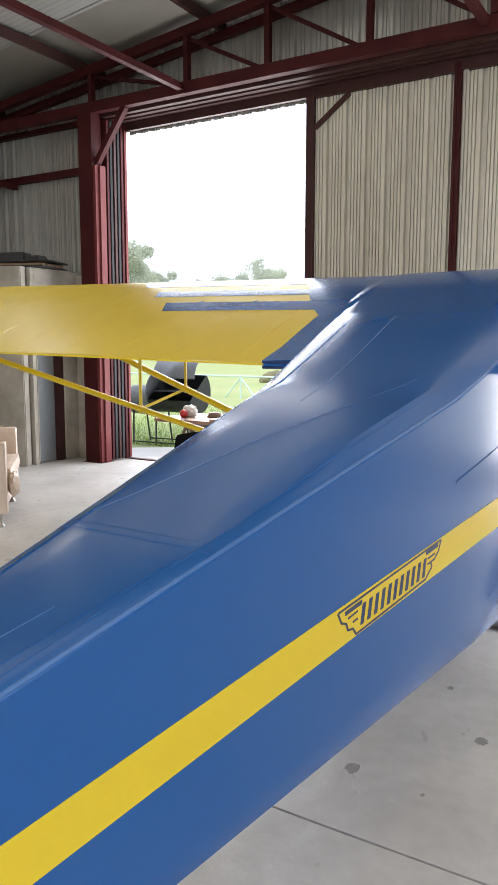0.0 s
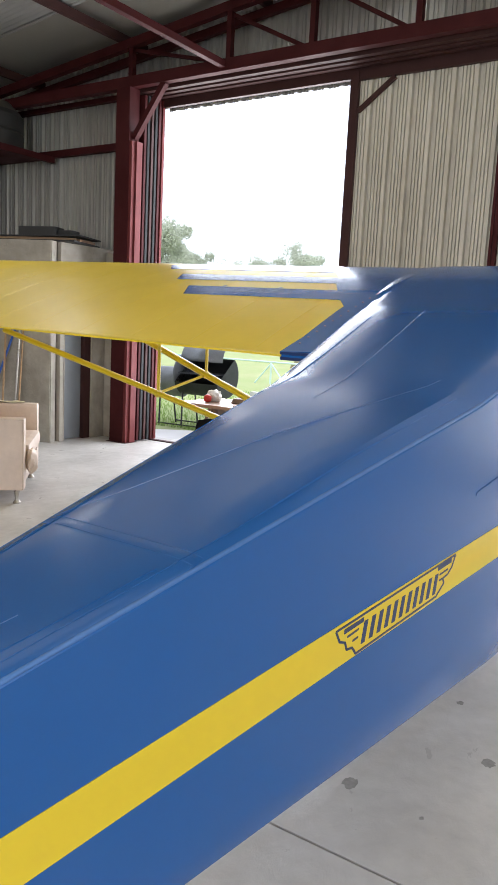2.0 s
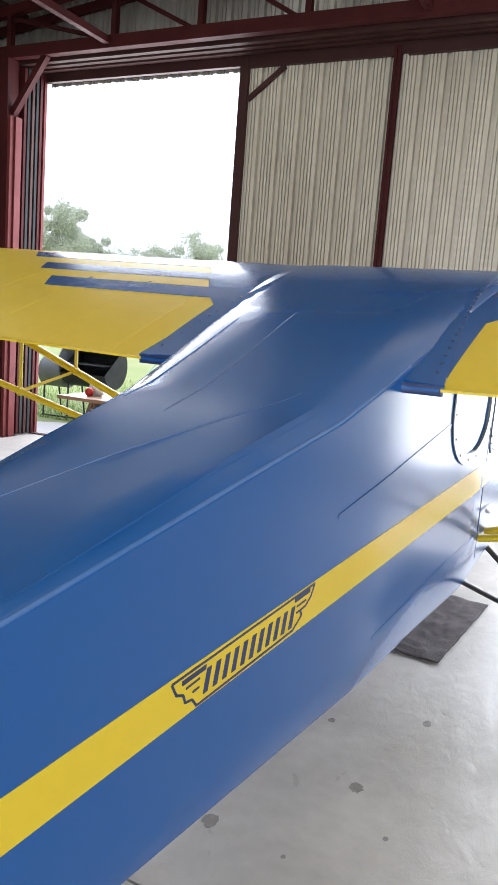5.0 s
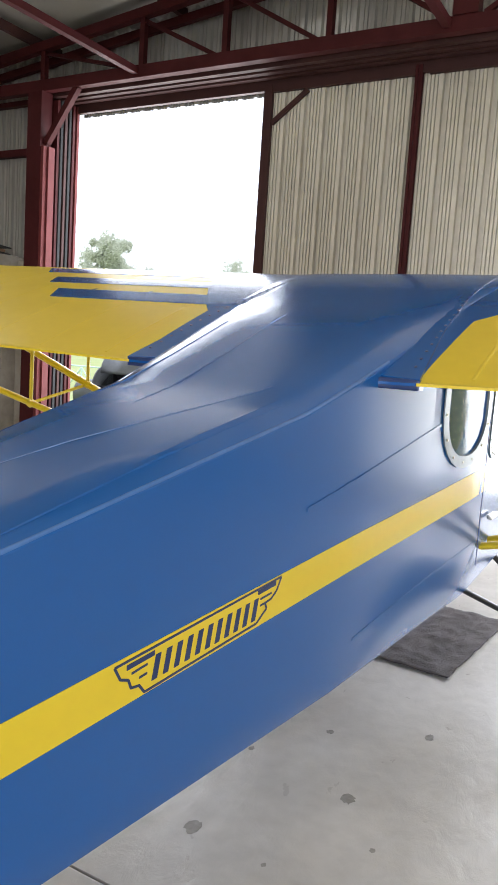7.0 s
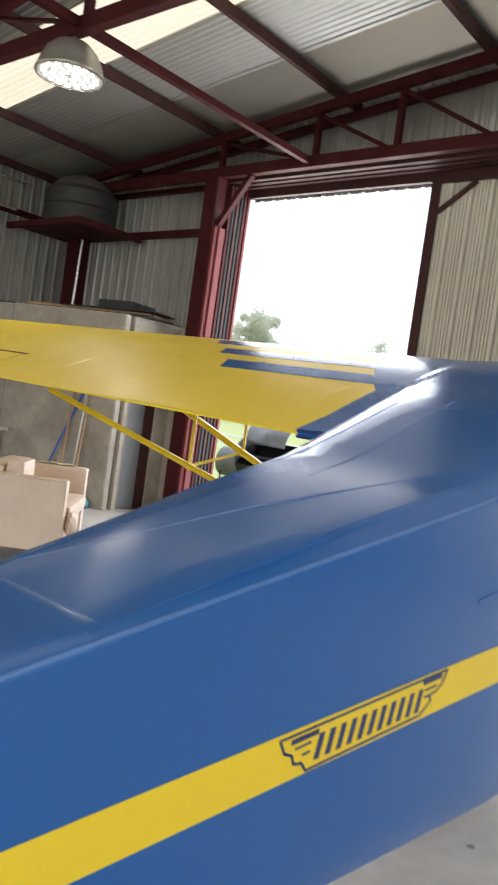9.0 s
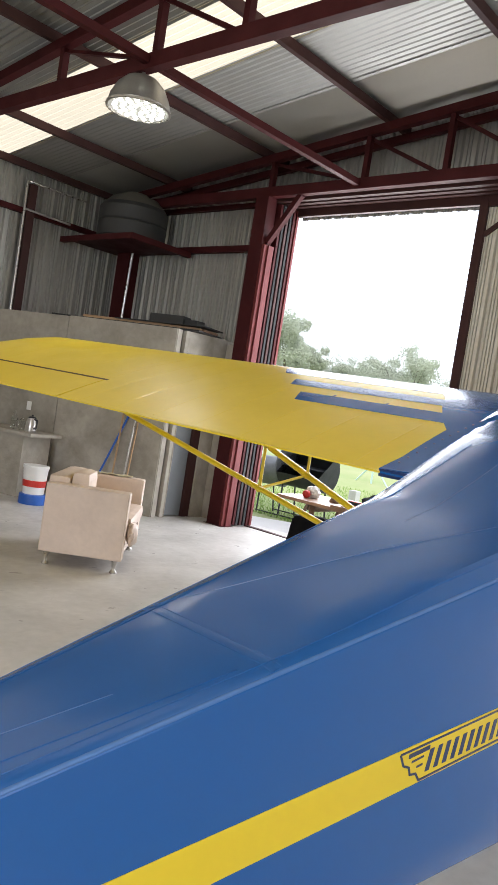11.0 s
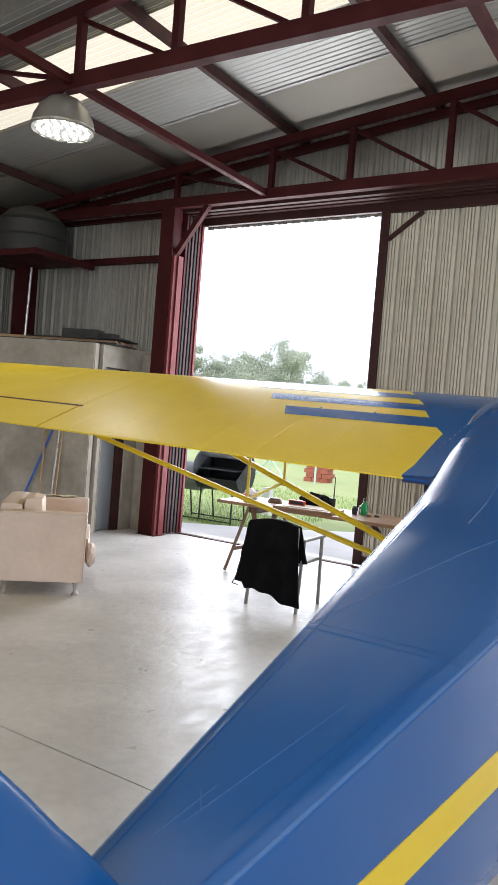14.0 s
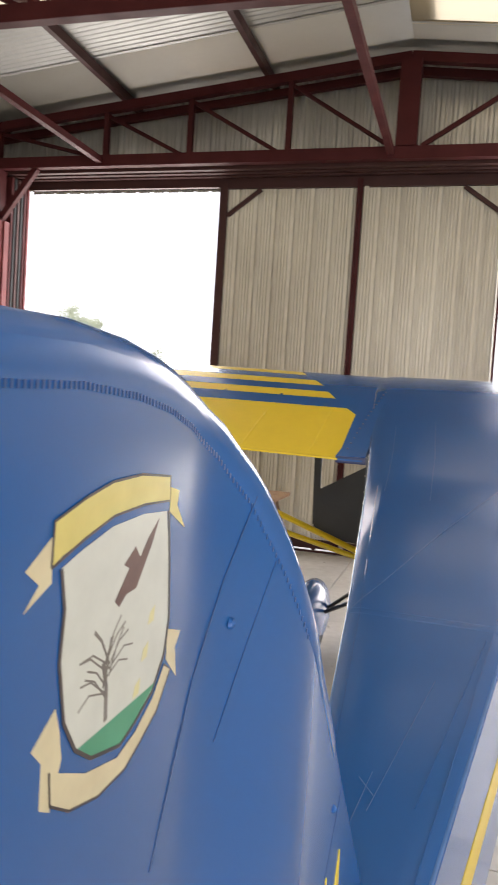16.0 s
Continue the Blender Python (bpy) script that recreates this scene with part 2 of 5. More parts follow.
def mesh_of(bm, name, material, smooth=False, angle=None):
    bmesh.ops.recalc_face_normals(bm, faces=bm.faces)
    me = bpy.data.meshes.new(name)
    for f in bm.faces:
        f.smooth = smooth
    if smooth and angle is not None:
        for e in bm.edges:
            if len(e.link_faces) == 2 and e.calc_face_angle(0) > radians(angle):
                e.smooth = False
    bm.to_mesh(me)
    bm.free()
    me.materials.append(material)
    return me


def part(name, bm, material, parent=None, label="", smooth=False, angle=35):
    """Links a bmesh as one mesh object, under a thing or a part."""
    o = new(name, mesh_of(bm, name, material, smooth, angle))
    if parent is not None:
        o.parent = parent
    if label:
        o["label"] = label
    return o


def thing(name, label, category, group="", kind="", m=None):
    o = new(name)
    if m is not None:
        o.matrix_world = m
    return tagged(o, label, category, group, kind)


def box(bm, lo, hi, bevel=0.0, m=None):
    lo, hi = Vector(lo), Vector(hi)
    r = bmesh.ops.create_cube(bm, size=1.0)
    vs = r["verts"]
    for v in vs:
        v.co = Vector((lo[i] + (v.co[i] + 0.5) * (hi[i] - lo[i]) for i in range(3)))
    if bevel:
        es = list({e for v in vs for e in v.link_edges})
        q = bmesh.ops.bevel(bm, geom=es, offset=bevel, segments=2, affect="EDGES", profile=0.7)
        vs = list({v for f in q["faces"] for v in f.verts} | {v for v in vs if v.is_valid})
    if m is not None:
        bmesh.ops.transform(bm, matrix=m, verts=vs)
    return bm


def one_box(lo, hi, bevel=0.0, m=None):
    return box(bmesh.new(), lo, hi, bevel, m)


def tube(bm, a, b, r0, r1=None, n=12, flat=1.0):
    """A round bar from a to b; flat under 1 squeezes it into a streamlined section."""
    a, b = Vector(a), Vector(b)
    r1 = r0 if r1 is None else r1
    d = b - a
    m = Matrix.Translation((a + b) / 2) @ d.to_track_quat("Z", "Y").to_matrix().to_4x4() @ Matrix.Diagonal((1, flat, 1, 1))
    bmesh.ops.create_cone(bm, cap_ends=True, segments=n, radius1=r0, radius2=r1, depth=d.length, matrix=m)
    return bm


def beam(bm, a, b, w, h, bevel=0.0):
    """A square bar from a to b, w wide and h high."""
    a, b = Vector(a), Vector(b)
    d = b - a
    m = Matrix.Translation((a + b) / 2) @ d.to_track_quat("Y", "Z").to_matrix().to_4x4()
    return box(bm, (-w / 2, -d.length / 2, -h / 2), (w / 2, d.length / 2, h / 2), bevel, m)


def angle_bar(bm, a, b, w):
    """A rolled steel angle from a to b."""
    a, b = Vector(a), Vector(b)
    d = b - a
    m = Matrix.Translation((a + b) / 2) @ d.to_track_quat("Y", "Z").to_matrix().to_4x4()
    box(bm, (-w / 2, -d.length / 2, -w / 2), (w / 2, d.length / 2, -w / 2 + 0.007), 0, m)
    box(bm, (-w / 2, -d.length / 2, -w / 2 + 0.0072), (-w / 2 + 0.007, d.length / 2, w / 2), 0, m)
    return bm


def lathe(bm, profile, n=24, m=None, caps=True):
    """Turns a profile of (radius, height) round the z axis."""
    rings = []
    for r, z in profile:
        rings.append([bm.verts.new((r * math.cos(2 * math.pi * k / n), r * math.sin(2 * math.pi * k / n), z)) for k in range(n)])
    for a, b in zip(rings, rings[1:]):
        for k in range(n):
            bm.faces.new((a[k], a[(k + 1) % n], b[(k + 1) % n], b[k]))
    for ring in (rings[0], rings[-1]):
        if caps and (ring[0].co - ring[n // 2].co).length > 1e-4:
            bm.faces.new(ring)
    if m is not None:
        bmesh.ops.transform(bm, matrix=m, verts=[v for r in rings for v in r])
    return bm


def prism(bm, outline, h0, h1, to):
    """A flat shape with thickness; to maps (a, b, h) to a place."""
    lo = [bm.verts.new(to(a, b, h0)) for a, b in outline]
    hi = [bm.verts.new(to(a, b, h1)) for a, b in outline]
    n = len(outline)
    bm.faces.new(lo[::-1])
    bm.faces.new(hi)
    for k in range(n):
        bm.faces.new((lo[k], lo[(k + 1) % n], hi[(k + 1) % n], hi[k]))
    return bm


RIB = ((0.0, 0.0), (0.075, 0.0), (0.088, 0.024), (0.112, 0.024), (0.125, 0.0))


def clad_profile(length, period=0.19, depth=0.025, minor=True):
    """Points of a box-rib sheet along its width."""
    pts, x = [], 0.0
    while x < length:
        for dx, dz in ((0.0, 0), (0.018, 0), (0.024, 0.42), (0.032, 0.42), (0.038, 0)) + ((0.060, 0), (0.066, 0.42), (0.074, 0.42), (0.080, 0)) * minor \
                + ((0.105, 0), (0.122, 1), (0.155, 1), (0.172, 0)):
            if x + dx * period / 0.19 < length:
                pts.append((x + dx * period / 0.19, dz * depth))
        x += period
    pts.append((length, 0.0))
    return pts


def pan_profile(length, period, depth):
    """Points of a sheet with broad ribs, four fine grooves in each, and a deep pan between them."""
    pts, x = [], 0.0
    while x < length:
        run = [(0.0, 0.0), (0.155, 0.0), (0.175, 1.0)]
        for k in range(4):
            g = 0.28 + 0.16 * k
            run += [(g - 0.030, 1.0), (g - 0.016, 0.55), (g + 0.016, 0.55), (g + 0.030, 1.0)]
        for dx, dz in run + [(0.965, 1.0), (0.985, 0.0)]:
            if x + dx * period < length:
                pts.append((x + dx * period, dz * depth))
        x += period
    pts.append((length, 0.0))
    return pts


def clad(bm, length, low, high, to, period=0.19, depth=0.034, pans=False):
    """A ribbed sheet: low(x), high(x) give its ends, to(x, z, d) its place; solid, 2 mm thick."""
    pts = pan_profile(length, period, depth) if pans else clad_profile(length, period, depth)
    rows = []
    for x, d in pts:
        rows.append([bm.verts.new(to(x, low(x), d)), bm.verts.new(to(x, high(x), d)),
                     bm.verts.new(to(x, high(x), d + 0.003)), bm.verts.new(to(x, low(x), d + 0.003))])
    for a, b in zip(rows, rows[1:]):
        for i, j in ((0, 1), (1, 2), (2, 3), (3, 0)):
            bm.faces.new((a[i], a[j], b[j], b[i]))
    bm.faces.new(rows[0])
    bm.faces.new(rows[-1][::-1])
    return bm


# ---- the hangar ----
XL, XR, YF, YB, RIDGE = -8.3, 8.75, 9.78, -6.2, 0.23
DOOR_L, DOOR_R, DOOR_H = -4.52, -1.94, 4.21


def chord_z(x):
    return 5.41 - 0.111 * abs(x - RIDGE)


def roof_z(x):
    return chord_z(x) + 0.15


ground = part("ground", one_box((-260, -120, -0.6), (260, 400, -0.10)), GRASS)
tagged(ground, "bright green mown airfield grass", "grass", kind="structure")
floor = part("floor", one_box((XL - 0.1, YB - 0.1, -0.30), (XR + 0.1, 9.95, -0.022)), JOINT)
tagged(floor, "pale troweled concrete hangar floor with dark joints", "floor", kind="structure")
for x0, x1 in ((XL, -0.045), (-0.035, XR)):
    for y0, y1 in ((YB, 4.024), (4.034, 9.93)):
        part("slab", one_box((x0, y0, -0.12), (x1, y1, 0.0), 0.003), CONCRETE, floor)
apron = part("apron", prism(bmesh.new(), [(-5.6, 9.96), (6.0, 9.96), (6.0, 13.2), (-3.2, 12.55), (-4.45, 11.30), (-5.6, 10.5)], -0.25, -0.03, lambda a, b, h: (a, b, h)), APRON)
tagged(apron, "pale concrete apron strip outside the hangar door", "pavement", kind="structure")

# gable wall beside, over and beyond the door
wall = part("wall_north", clad(bmesh.new(), DOOR_L - 0.22 - XL, lambda x: 0.0, lambda x: roof_z(XL + x) + 0.012,
                               lambda x, z, d: (XL + x, YF - d, z)), CLAD_GREY)
tagged(wall, "weathered ribbed metal cladding of the gable end", "wall", kind="structure")
wall_over = part("wall_north_over_door", clad(bmesh.new(), 9.0 - DOOR_L - 0.25, lambda x: DOOR_H + 0.02, lambda x: roof_z(DOOR_L - 0.25 + x) + 0.012,
                                              lambda x, z, d: (DOOR_L - 0.25 + x, YF + 0.03 - d, z)), CLAD_GREY)
tagged(wall_over, "grey ribbed cladding over the hangar door", "wall", kind="structure")
wall_ne = part("wall_north_end", clad(bmesh.new(), XR - 4.5, lambda x: 0.0, lambda x: DOOR_H, lambda x, z, d: (4.5 + x, YF - d, z)), CLAD)
tagged(wall_ne, "cream ribbed cladding beyond the second door opening", "wall", kind="structure")
wall_w = part("wall_west", clad(bmesh.new(), YF - YB, lambda y: 0.0, lambda y: roof_z(XL) - 0.02, lambda y, z, d: (XL + d, YB + y, z)), CLAD_GREY)
tagged(wall_w, "grey ribbed metal side wall", "wall", kind="structure")
# The gap in this unseen wall is added for the side fill.
wall_e = bmesh.new()
for y0, y1, z0 in ((YB, -2.2, 0.0), (-2.2, 4.2, 4.25), (4.2, YF, 0.0)):
    clad(wall_e, y1 - y0, lambda y: z0, lambda y: roof_z(XR) - 0.02, lambda y, z, d: (XR - d, y0 + y, z))
wall_e = part("wall_east", wall_e, CLAD_GREY)
tagged(wall_e, "grey ribbed metal side wall with an added wide opening", "wall", kind="structure")
# Rear wall is out of view; its opening is added for the fill.
wall_s = bmesh.new()
clad(wall_s, 7.6, lambda x: 0.0, lambda x: roof_z(XL + x) - 0.02, lambda x, z, d: (XL + x, YB + d, z))
clad(wall_s, XR - 6.7, lambda x: 0.0, lambda x: roof_z(6.7 + x) - 0.02, lambda x, z, d: (6.7 + x, YB + d, z))
clad(wall_s, 7.4, lambda x: 4.5, lambda x: roof_z(-0.7 + x) - 0.02, lambda x, z, d: (-0.7 + x, YB + d, z))
wall_s = part("wall_south", wall_s, CLAD_GREY)
tagged(wall_s, "ribbed metal rear wall with an added wide opening", "wall", kind="structure")

# roof: ribbed sheets across the slope, with bands of translucent sheet
# Translucent bands short of y 4.7 are unseen, added for light from above.
LEFT = [(YB - 0.3, -4.2, ROOF_DULL), (-4.2, -2.4, SKYLIGHT), (-2.4, -1.4, ROOF_DULL), (-1.4, 0.4, SKYLIGHT), (0.4, 1.2, ROOF_DULL), (1.2, 2.6, SKYLIGHT),
        (2.6, 3.4, ROOF_DULL), (3.4, 4.7, SKYLIGHT), (4.7, 6.62, ROOF_DULL), (6.62, 7.46, SKYLIGHT), (7.46, 8.48, ROOF_FLAT), (8.48, YF + 0.35, ROOF)]
RIGHT = LEFT[:8] + [(4.7, 6.0, ROOF_DULL), (6.0, 7.2, SKYLIGHT), (7.2, 8.02, ROOF_FLAT), (8.02, 8.90, SKYLIGHT), (8.90, YF + 0.35, ROOF)]
roof_bands = [(-1, XL - 0.25, *b) for b in LEFT] + [(1, XR + 0.25, *b) for b in RIGHT]
for (side, xe, y0, y1, material) in roof_bands:
    bm = bmesh.new()
    n = 2 * int((y1 - y0) / 0.076)
    lift = 0.004 if material is SKYLIGHT else 0.009 if material is ROOF else 0.0
    y0, y1 = (y0 - 0.04, y1 + 0.04) if material is SKYLIGHT else (y0 - 0.05, y1) if material is ROOF else (y0, y1)
    rows = []
    for k in range(n + 1):
        y = y0 + (y1 - y0) * k / n
        dz = (0.004 if material is ROOF_FLAT else 0.016 if material is ROOF else 0.011) * (1 if k % 2 else -1) + lift
        rows.append([bm.verts.new((RIDGE, y, roof_z(RIDGE) + dz)), bm.verts.new((xe, y, roof_z(xe) + dz))])
    for a, b in zip(rows, rows[1:]):
        bm.faces.new((a[0], a[1], b[1], b[0]))
    o = part("ceiling", bm, material)
    tagged(o, "cream translucent corrugated roof sheet" if material is SKYLIGHT else "silver corrugated roof sheet", "roof", kind="structure")
bm = bmesh.new()
for s in (-1, 1):
    v = [bm.verts.new(p) for p in ((RIDGE, YB - 0.3, roof_z(RIDGE) + 0.05), (RIDGE, YF + 0.35, roof_z(RIDGE) + 0.05),
                                   (RIDGE + s * 0.25, YF + 0.35, roof_z(RIDGE) + 0.015), (RIDGE + s * 0.25, YB - 0.3, roof_z(RIDGE) + 0.015))]
    bm.faces.new(v)
tagged(part("ridge_cap", bm, ROOF_DULL), "folded metal ridge cap", "roof", kind="structure")

# trusses
NODES = (-4.69, -3.25, -2.20, -1.05)
truss = thing("roof_truss", "dark red welded steel roof truss", "truss", "roof trusses")
part("bottom_chord", one_box((XL + 0.05, -0.05, 4.325), (XR - 0.05, 0.05, 4.455), 0.006), STEEL, truss)
for side, xe in ((-1, XL + 0.05), (1, XR - 0.05)):
    part("top_chord", beam(bmesh.new(), (RIDGE, 0, chord_z(RIDGE) - 0.03), (xe, 0, chord_z(xe) - 0.03), 0.09, 0.10), STEEL, truss)
    xs = [RIDGE + side * (RIDGE - x) for x in NODES] if side > 0 else list(NODES)
    for x in xs:
        part("vertical", one_box((x - 0.03, -0.035, 4.456), (x + 0.03, 0.035, chord_z(x) - 0.085)), STEEL, truss)
    ends = xs + [RIDGE]
    for a, b in zip(ends, ends[1:]):
        part("diagonal", angle_bar(bmesh.new(), (a, 0.0, chord_z(a) - 0.10), (b - 0.12 * (b - a), 0.0, 4.46), 0.045), STEEL, truss)
part("king_post", one_box((RIDGE - 0.11, -0.07, 4.456), (RIDGE + 0.11, 0.07, chord_z(RIDGE) - 0.06)), STEEL, truss)
truss.matrix_world = pose(0, 9.285, 0)
for y in (6.06, 2.83, -0.40, -3.63):
    copy_thing(truss, pose(0, y, 0))
rafter = thing("gable_rafter", "dark red steel rafter along the gable end", "rafter")
for xe in (XL + 0.05, XR - 0.05):
    part("bar", beam(bmesh.new(), (RIDGE, 9.66, chord_z(RIDGE) - 0.02), (xe, 9.66, chord_z(xe) - 0.02), 0.07, 0.09), STEEL, rafter)
for x in (-8.1, -6.75, -4.87, -3.03, -1.33, 1.79, 3.49, 5.33, 7.21, 8.55):
    o = part("purlin", one_box((x - 0.03, YB + 0.06, chord_z(x) + 0.024), (x + 0.03, 9.72, chord_z(x) + 0.125)), STEEL_DARK)
    tagged(o, "dark steel purlin under the roof sheets", "purlin", "purlins")
for x in (-3.30, 0.08, 3.76):
    for y0, y1 in ((6.115, 9.23), (2.885, 6.0), (-0.345, 2.77)):
        o = part("tie_beam", one_box((x - 0.035, y0, 4.36), (x + 0.035, y1, 4.43)), STEEL)
        tagged(o, "rust-red steel tie between two trusses", "tie beam", "ties")

# columns at the first truss
for x in (-4.72, 4.6):
    col = thing("column", "red oxide painted steel box column", "column", "columns")
    part("post", one_box((x - 0.13, 9.19, 0.004), (x + 0.09, 9.37, 4.323), 0.008), STEEL, col)
    part("channel", one_box((x + 0.092, 9.20, 0.004), (x + 0.135, 9.30, 3.70), 0.004), STEEL_PALE, col)
    part("channel", one_box((x + 0.137, 9.26, 0.004), (x + 0.160, 9.36, 3.70), 0.003), STEEL_PALE, col)
    part("knee_brace", beam(bmesh.new(), (x + 0.10, 9.28, 3.74), (x + 0.56, 9.28, 4.33), 0.07, 0.07), STEEL, col)
    part("base_plate", one_box((x - 0.16, 9.16, 0.0), (x + 0.17, 9.40, 0.003)), STEEL, col)

# door head, tracks and the stacked leaves at the jamb
head = thing("door_track", "dark steel sliding door tracks under the truss", "door track")
for y, z in ((9.42, 4.30), (9.52, 4.29), (9.62, 4.28)):
    part("rail", one_box((-4.85, y - 0.035, z), (6.5, y + 0.035, z + 0.075), 0.004), STEEL_DARK, head)
part("header", one_box((-4.60, 9.69, DOOR_H - 0.02), (6.5, 9.745, DOOR_H + 0.10)), STEEL_DARK, head)
flash = part("door_flashing", clad(bmesh.new(), DOOR_R - DOOR_L, lambda x: DOOR_H - 0.045, lambda x: DOOR_H + 0.04, lambda x, z, d: (DOOR_L + x, 9.80 - d, z)), CLAD_GREY)
tagged(flash, "cut edge of grey cladding over the opening", "flashing", kind="structure")
leaves = thing("stacked_door_leaf", "edge-on stack of red and grey sliding door leaves", "door")
for k, (y, material) in enumerate(((9.42, STEEL), (9.47, LEAFGREY), (9.53, STEEL_DARK), (9.585, LEAFGREY), (9.64, STEEL), (9.70, STEEL_PALE))):
    x = -4.57 + 0.010 * k
    part("leaf", one_box((x - 0.10, y - 0.020, 0.02), (x, y + 0.020, 4.27), 0.004), material, leaves)
for z in (0.45, 2.2, 3.7):
    part("bracket", one_box((-4.72, 9.405, z), (-4.675, 9.71, z + 0.05)), STEEL, leaves)
part("threshold", one_box((-4.60, 9.66, 0.0), (DOOR_R, 9.74, 0.012), 0.003), STEEL_DARK, leaves)


def sliding_leaf(x0, x1, y, label):
    d = thing("sliding_door", label, "door", "sliding doors")
    first = x0 == DOOR_R
    part("stile", one_box((x0, y - 0.045, 0.03), (x0 + (0.095 if first else 0.035), y + 0.02, 4.26), 0.005), STEEL_DARK if first else STEEL, d)
    part("stile", one_box((x1 - 0.03, y - 0.045, 0.03), (x1, y + 0.02, 4.26), 0.005), STEEL, d)
    part("rail", one_box((x0 + 0.097, y - 0.04, 0.03), (x1 - 0.032, y + 0.02, 0.13), 0.005), STEEL_DARK, d)
    part("rail", one_box((x0 + 0.097, y - 0.04, 4.17), (x1 - 0.032, y + 0.02, 4.26), 0.005), STEEL_DARK, d)
    if not first:
        part("brace", beam(bmesh.new(), (x1 - 0.03, y - 0.02, 3.86), (x1 - 0.45, y - 0.02, 4.16), 0.04, 0.045), STEEL_DARK, d)
    if first:
        part("brace", beam(bmesh.new(), (x0 + 0.10, y - 0.02, 3.86), (x0 + 0.50, y - 0.02, 4.16), 0.04, 0.045), STEEL_DARK, d)
        part("brace", beam(bmesh.new(), (x0 + 0.10, y - 0.02, 0.66), (x0 + 0.55, y - 0.02, 0.14), 0.04, 0.045), STEEL_DARK, d)
    part("cladding", clad(bmesh.new(), x1 - x0 - 0.02, lambda x: 0.05, lambda x: 4.25, lambda x, z, dd: (x0 + 0.01 + x, y + 0.058 - dd, z), period=0.225, depth=0.05, pans=True), CLAD, d)
    for k in range(3):
        part("wheel", lathe(bmesh.new(), [(0.03, -0.012), (0.035, 0), (0.03, 0.012)], 12,
                            Matrix.Translation((x0 + 0.2 + k * 0.6, y - 0.005, 0.036)) @ pose(0, 0, 0, 90)), STEEL_DARK, d)
    return d


sliding_leaf(DOOR_R, -0.29, 9.72, "cream ribbed metal sliding door leaf with a brown frame")
sliding_leaf(-0.285, 1.30, 9.72, "cream ribbed metal sliding door leaf with a brown frame")
kerb = part("door_guide", one_box((DOOR_R + 0.02, 9.60, 0.0), (1.28, 9.64, 0.02), 0.004), STEEL_DARK)
tagged(kerb, "rusty floor guide rail of the sliding doors", "rail")

# girts on the gable and side wall
for z, h in ((3.74, 0.09), (4.36, 0.06)):
    o = part("girt", one_box((XL + 0.05, 9.655, z), (-4.86, 9.735, z + h)), STEEL)
    tagged(o, "dark red steel wall girt", "girt", "girts")
for z in (2.2, 3.90):
    o = part("girt", one_box((XL + 0.03, YB + 0.2, z), (XL + 0.11, 9.6, z + 0.08)), STEEL)
    tagged(o, "dark red steel wall girt", "girt", "girts")
for y in (7.9, 4.6):
    o = part("wall_post", one_box((XL + 0.115, y - 0.06, 0), (XL + 0.22, y + 0.06, 4.32)), STEEL_DARK)
    tagged(o, "dark red steel wall post", "post", "wall posts")

# paint scheme of the wing in (distance from the centre, station), and the lift struts' upper ends
ROOT_OUT = [(0.405, 4.62), (0.515, 4.62), (0.528, 5.06), (0.59, 5.135), (0.68, 5.265), (0.75, 5.375), (0.80, 5.485), (0.88, 5.60), (0.96, 5.72), (1.02, 5.83), (1.04, 6.02), (0.405, 6.02)]
SPEED = [[(0.57, 5.137), (1.475, 5.122), (1.55, 5.25), (0.665, 5.263)], [(0.73, 5.377), (1.73, 5.363), (1.79, 5.475), (0.79, 5.483)], [(0.86, 5.602), (1.99, 5.60), (2.11, 5.74), (0.945, 5.718)]]
STRUT_R, STRUT_F, JURY = (2.95, 5.161, 1.452), (2.95, 5.834, 1.626), 0.55
DOOR_SWING = 0.0

# ---- the aircraft: local axes are right, forward and up ----
AX = pose(0, 0, 0, 0, 0, -2.0) @ Matrix.Translation((0.845, 0, 0))
plane_ob = thing("aircraft", "blue and yellow fabric-covered high-wing light aircraft", "aircraft", m=AX)
CHORD, PITCH, TE_S = 1.60, radians(13.5), 4.58
CROWN0, BEND0, BEND1 = 3.25, 4.25, 4.95


def half_w(s):
    return max(0.022, min(0.50, 0.150 + 0.126 * (s - 2.7)))


def lean(s):
    """How far the body sits to starboard of the middle line, between the tail and the cabin."""
    return 0.020 * min(1.0, max(0.0, (s - 2.2) / 1.0)) * min(1.0, max(0.0, (5.1 - s) / 0.6))


def foil(x):
    """Upper and lower height of the wing section, in chords, at x chords from the nose."""
    t = 5 * 0.125 * (0.2969 * math.sqrt(x) - 0.126 * x - 0.3516 * x * x + 0.2843 * x ** 3 - 0.1015 * x ** 4)
    c = 0.022 * (1 - ((x - 0.2) / 0.8) ** 2) if x > 0.2 else 0.022 * (1 - ((0.2 - x) / 0.2) ** 2)
    return c + t, c - t


def te_z(u):
    return 1.448 + 0.021 * max(0.0, abs(u) - 0.45)


def wing_pt(u, x, upper=True, lift=0.0):
    h = foil(x)[0 if upper else 1] * CHORD + lift
    a = (1 - x) * CHORD
    return Vector((u, TE_S + a * math.cos(PITCH) - h * math.sin(PITCH), te_z(u) + a * math.sin(PITCH) + h * math.cos(PITCH)))


def x_at(s):
    """Chord fraction on the upper side at station s."""
    lo, hi = 0.0, 1.0
    for _ in range(30):
        mid = (lo + hi) / 2
        if wing_pt(0, mid).y > s:
            lo = mid
        else:
            hi = mid
    return (lo + hi) / 2


def wing_top(s, u, lift=0.0):
    return wing_pt(u, x_at(s), True, lift)


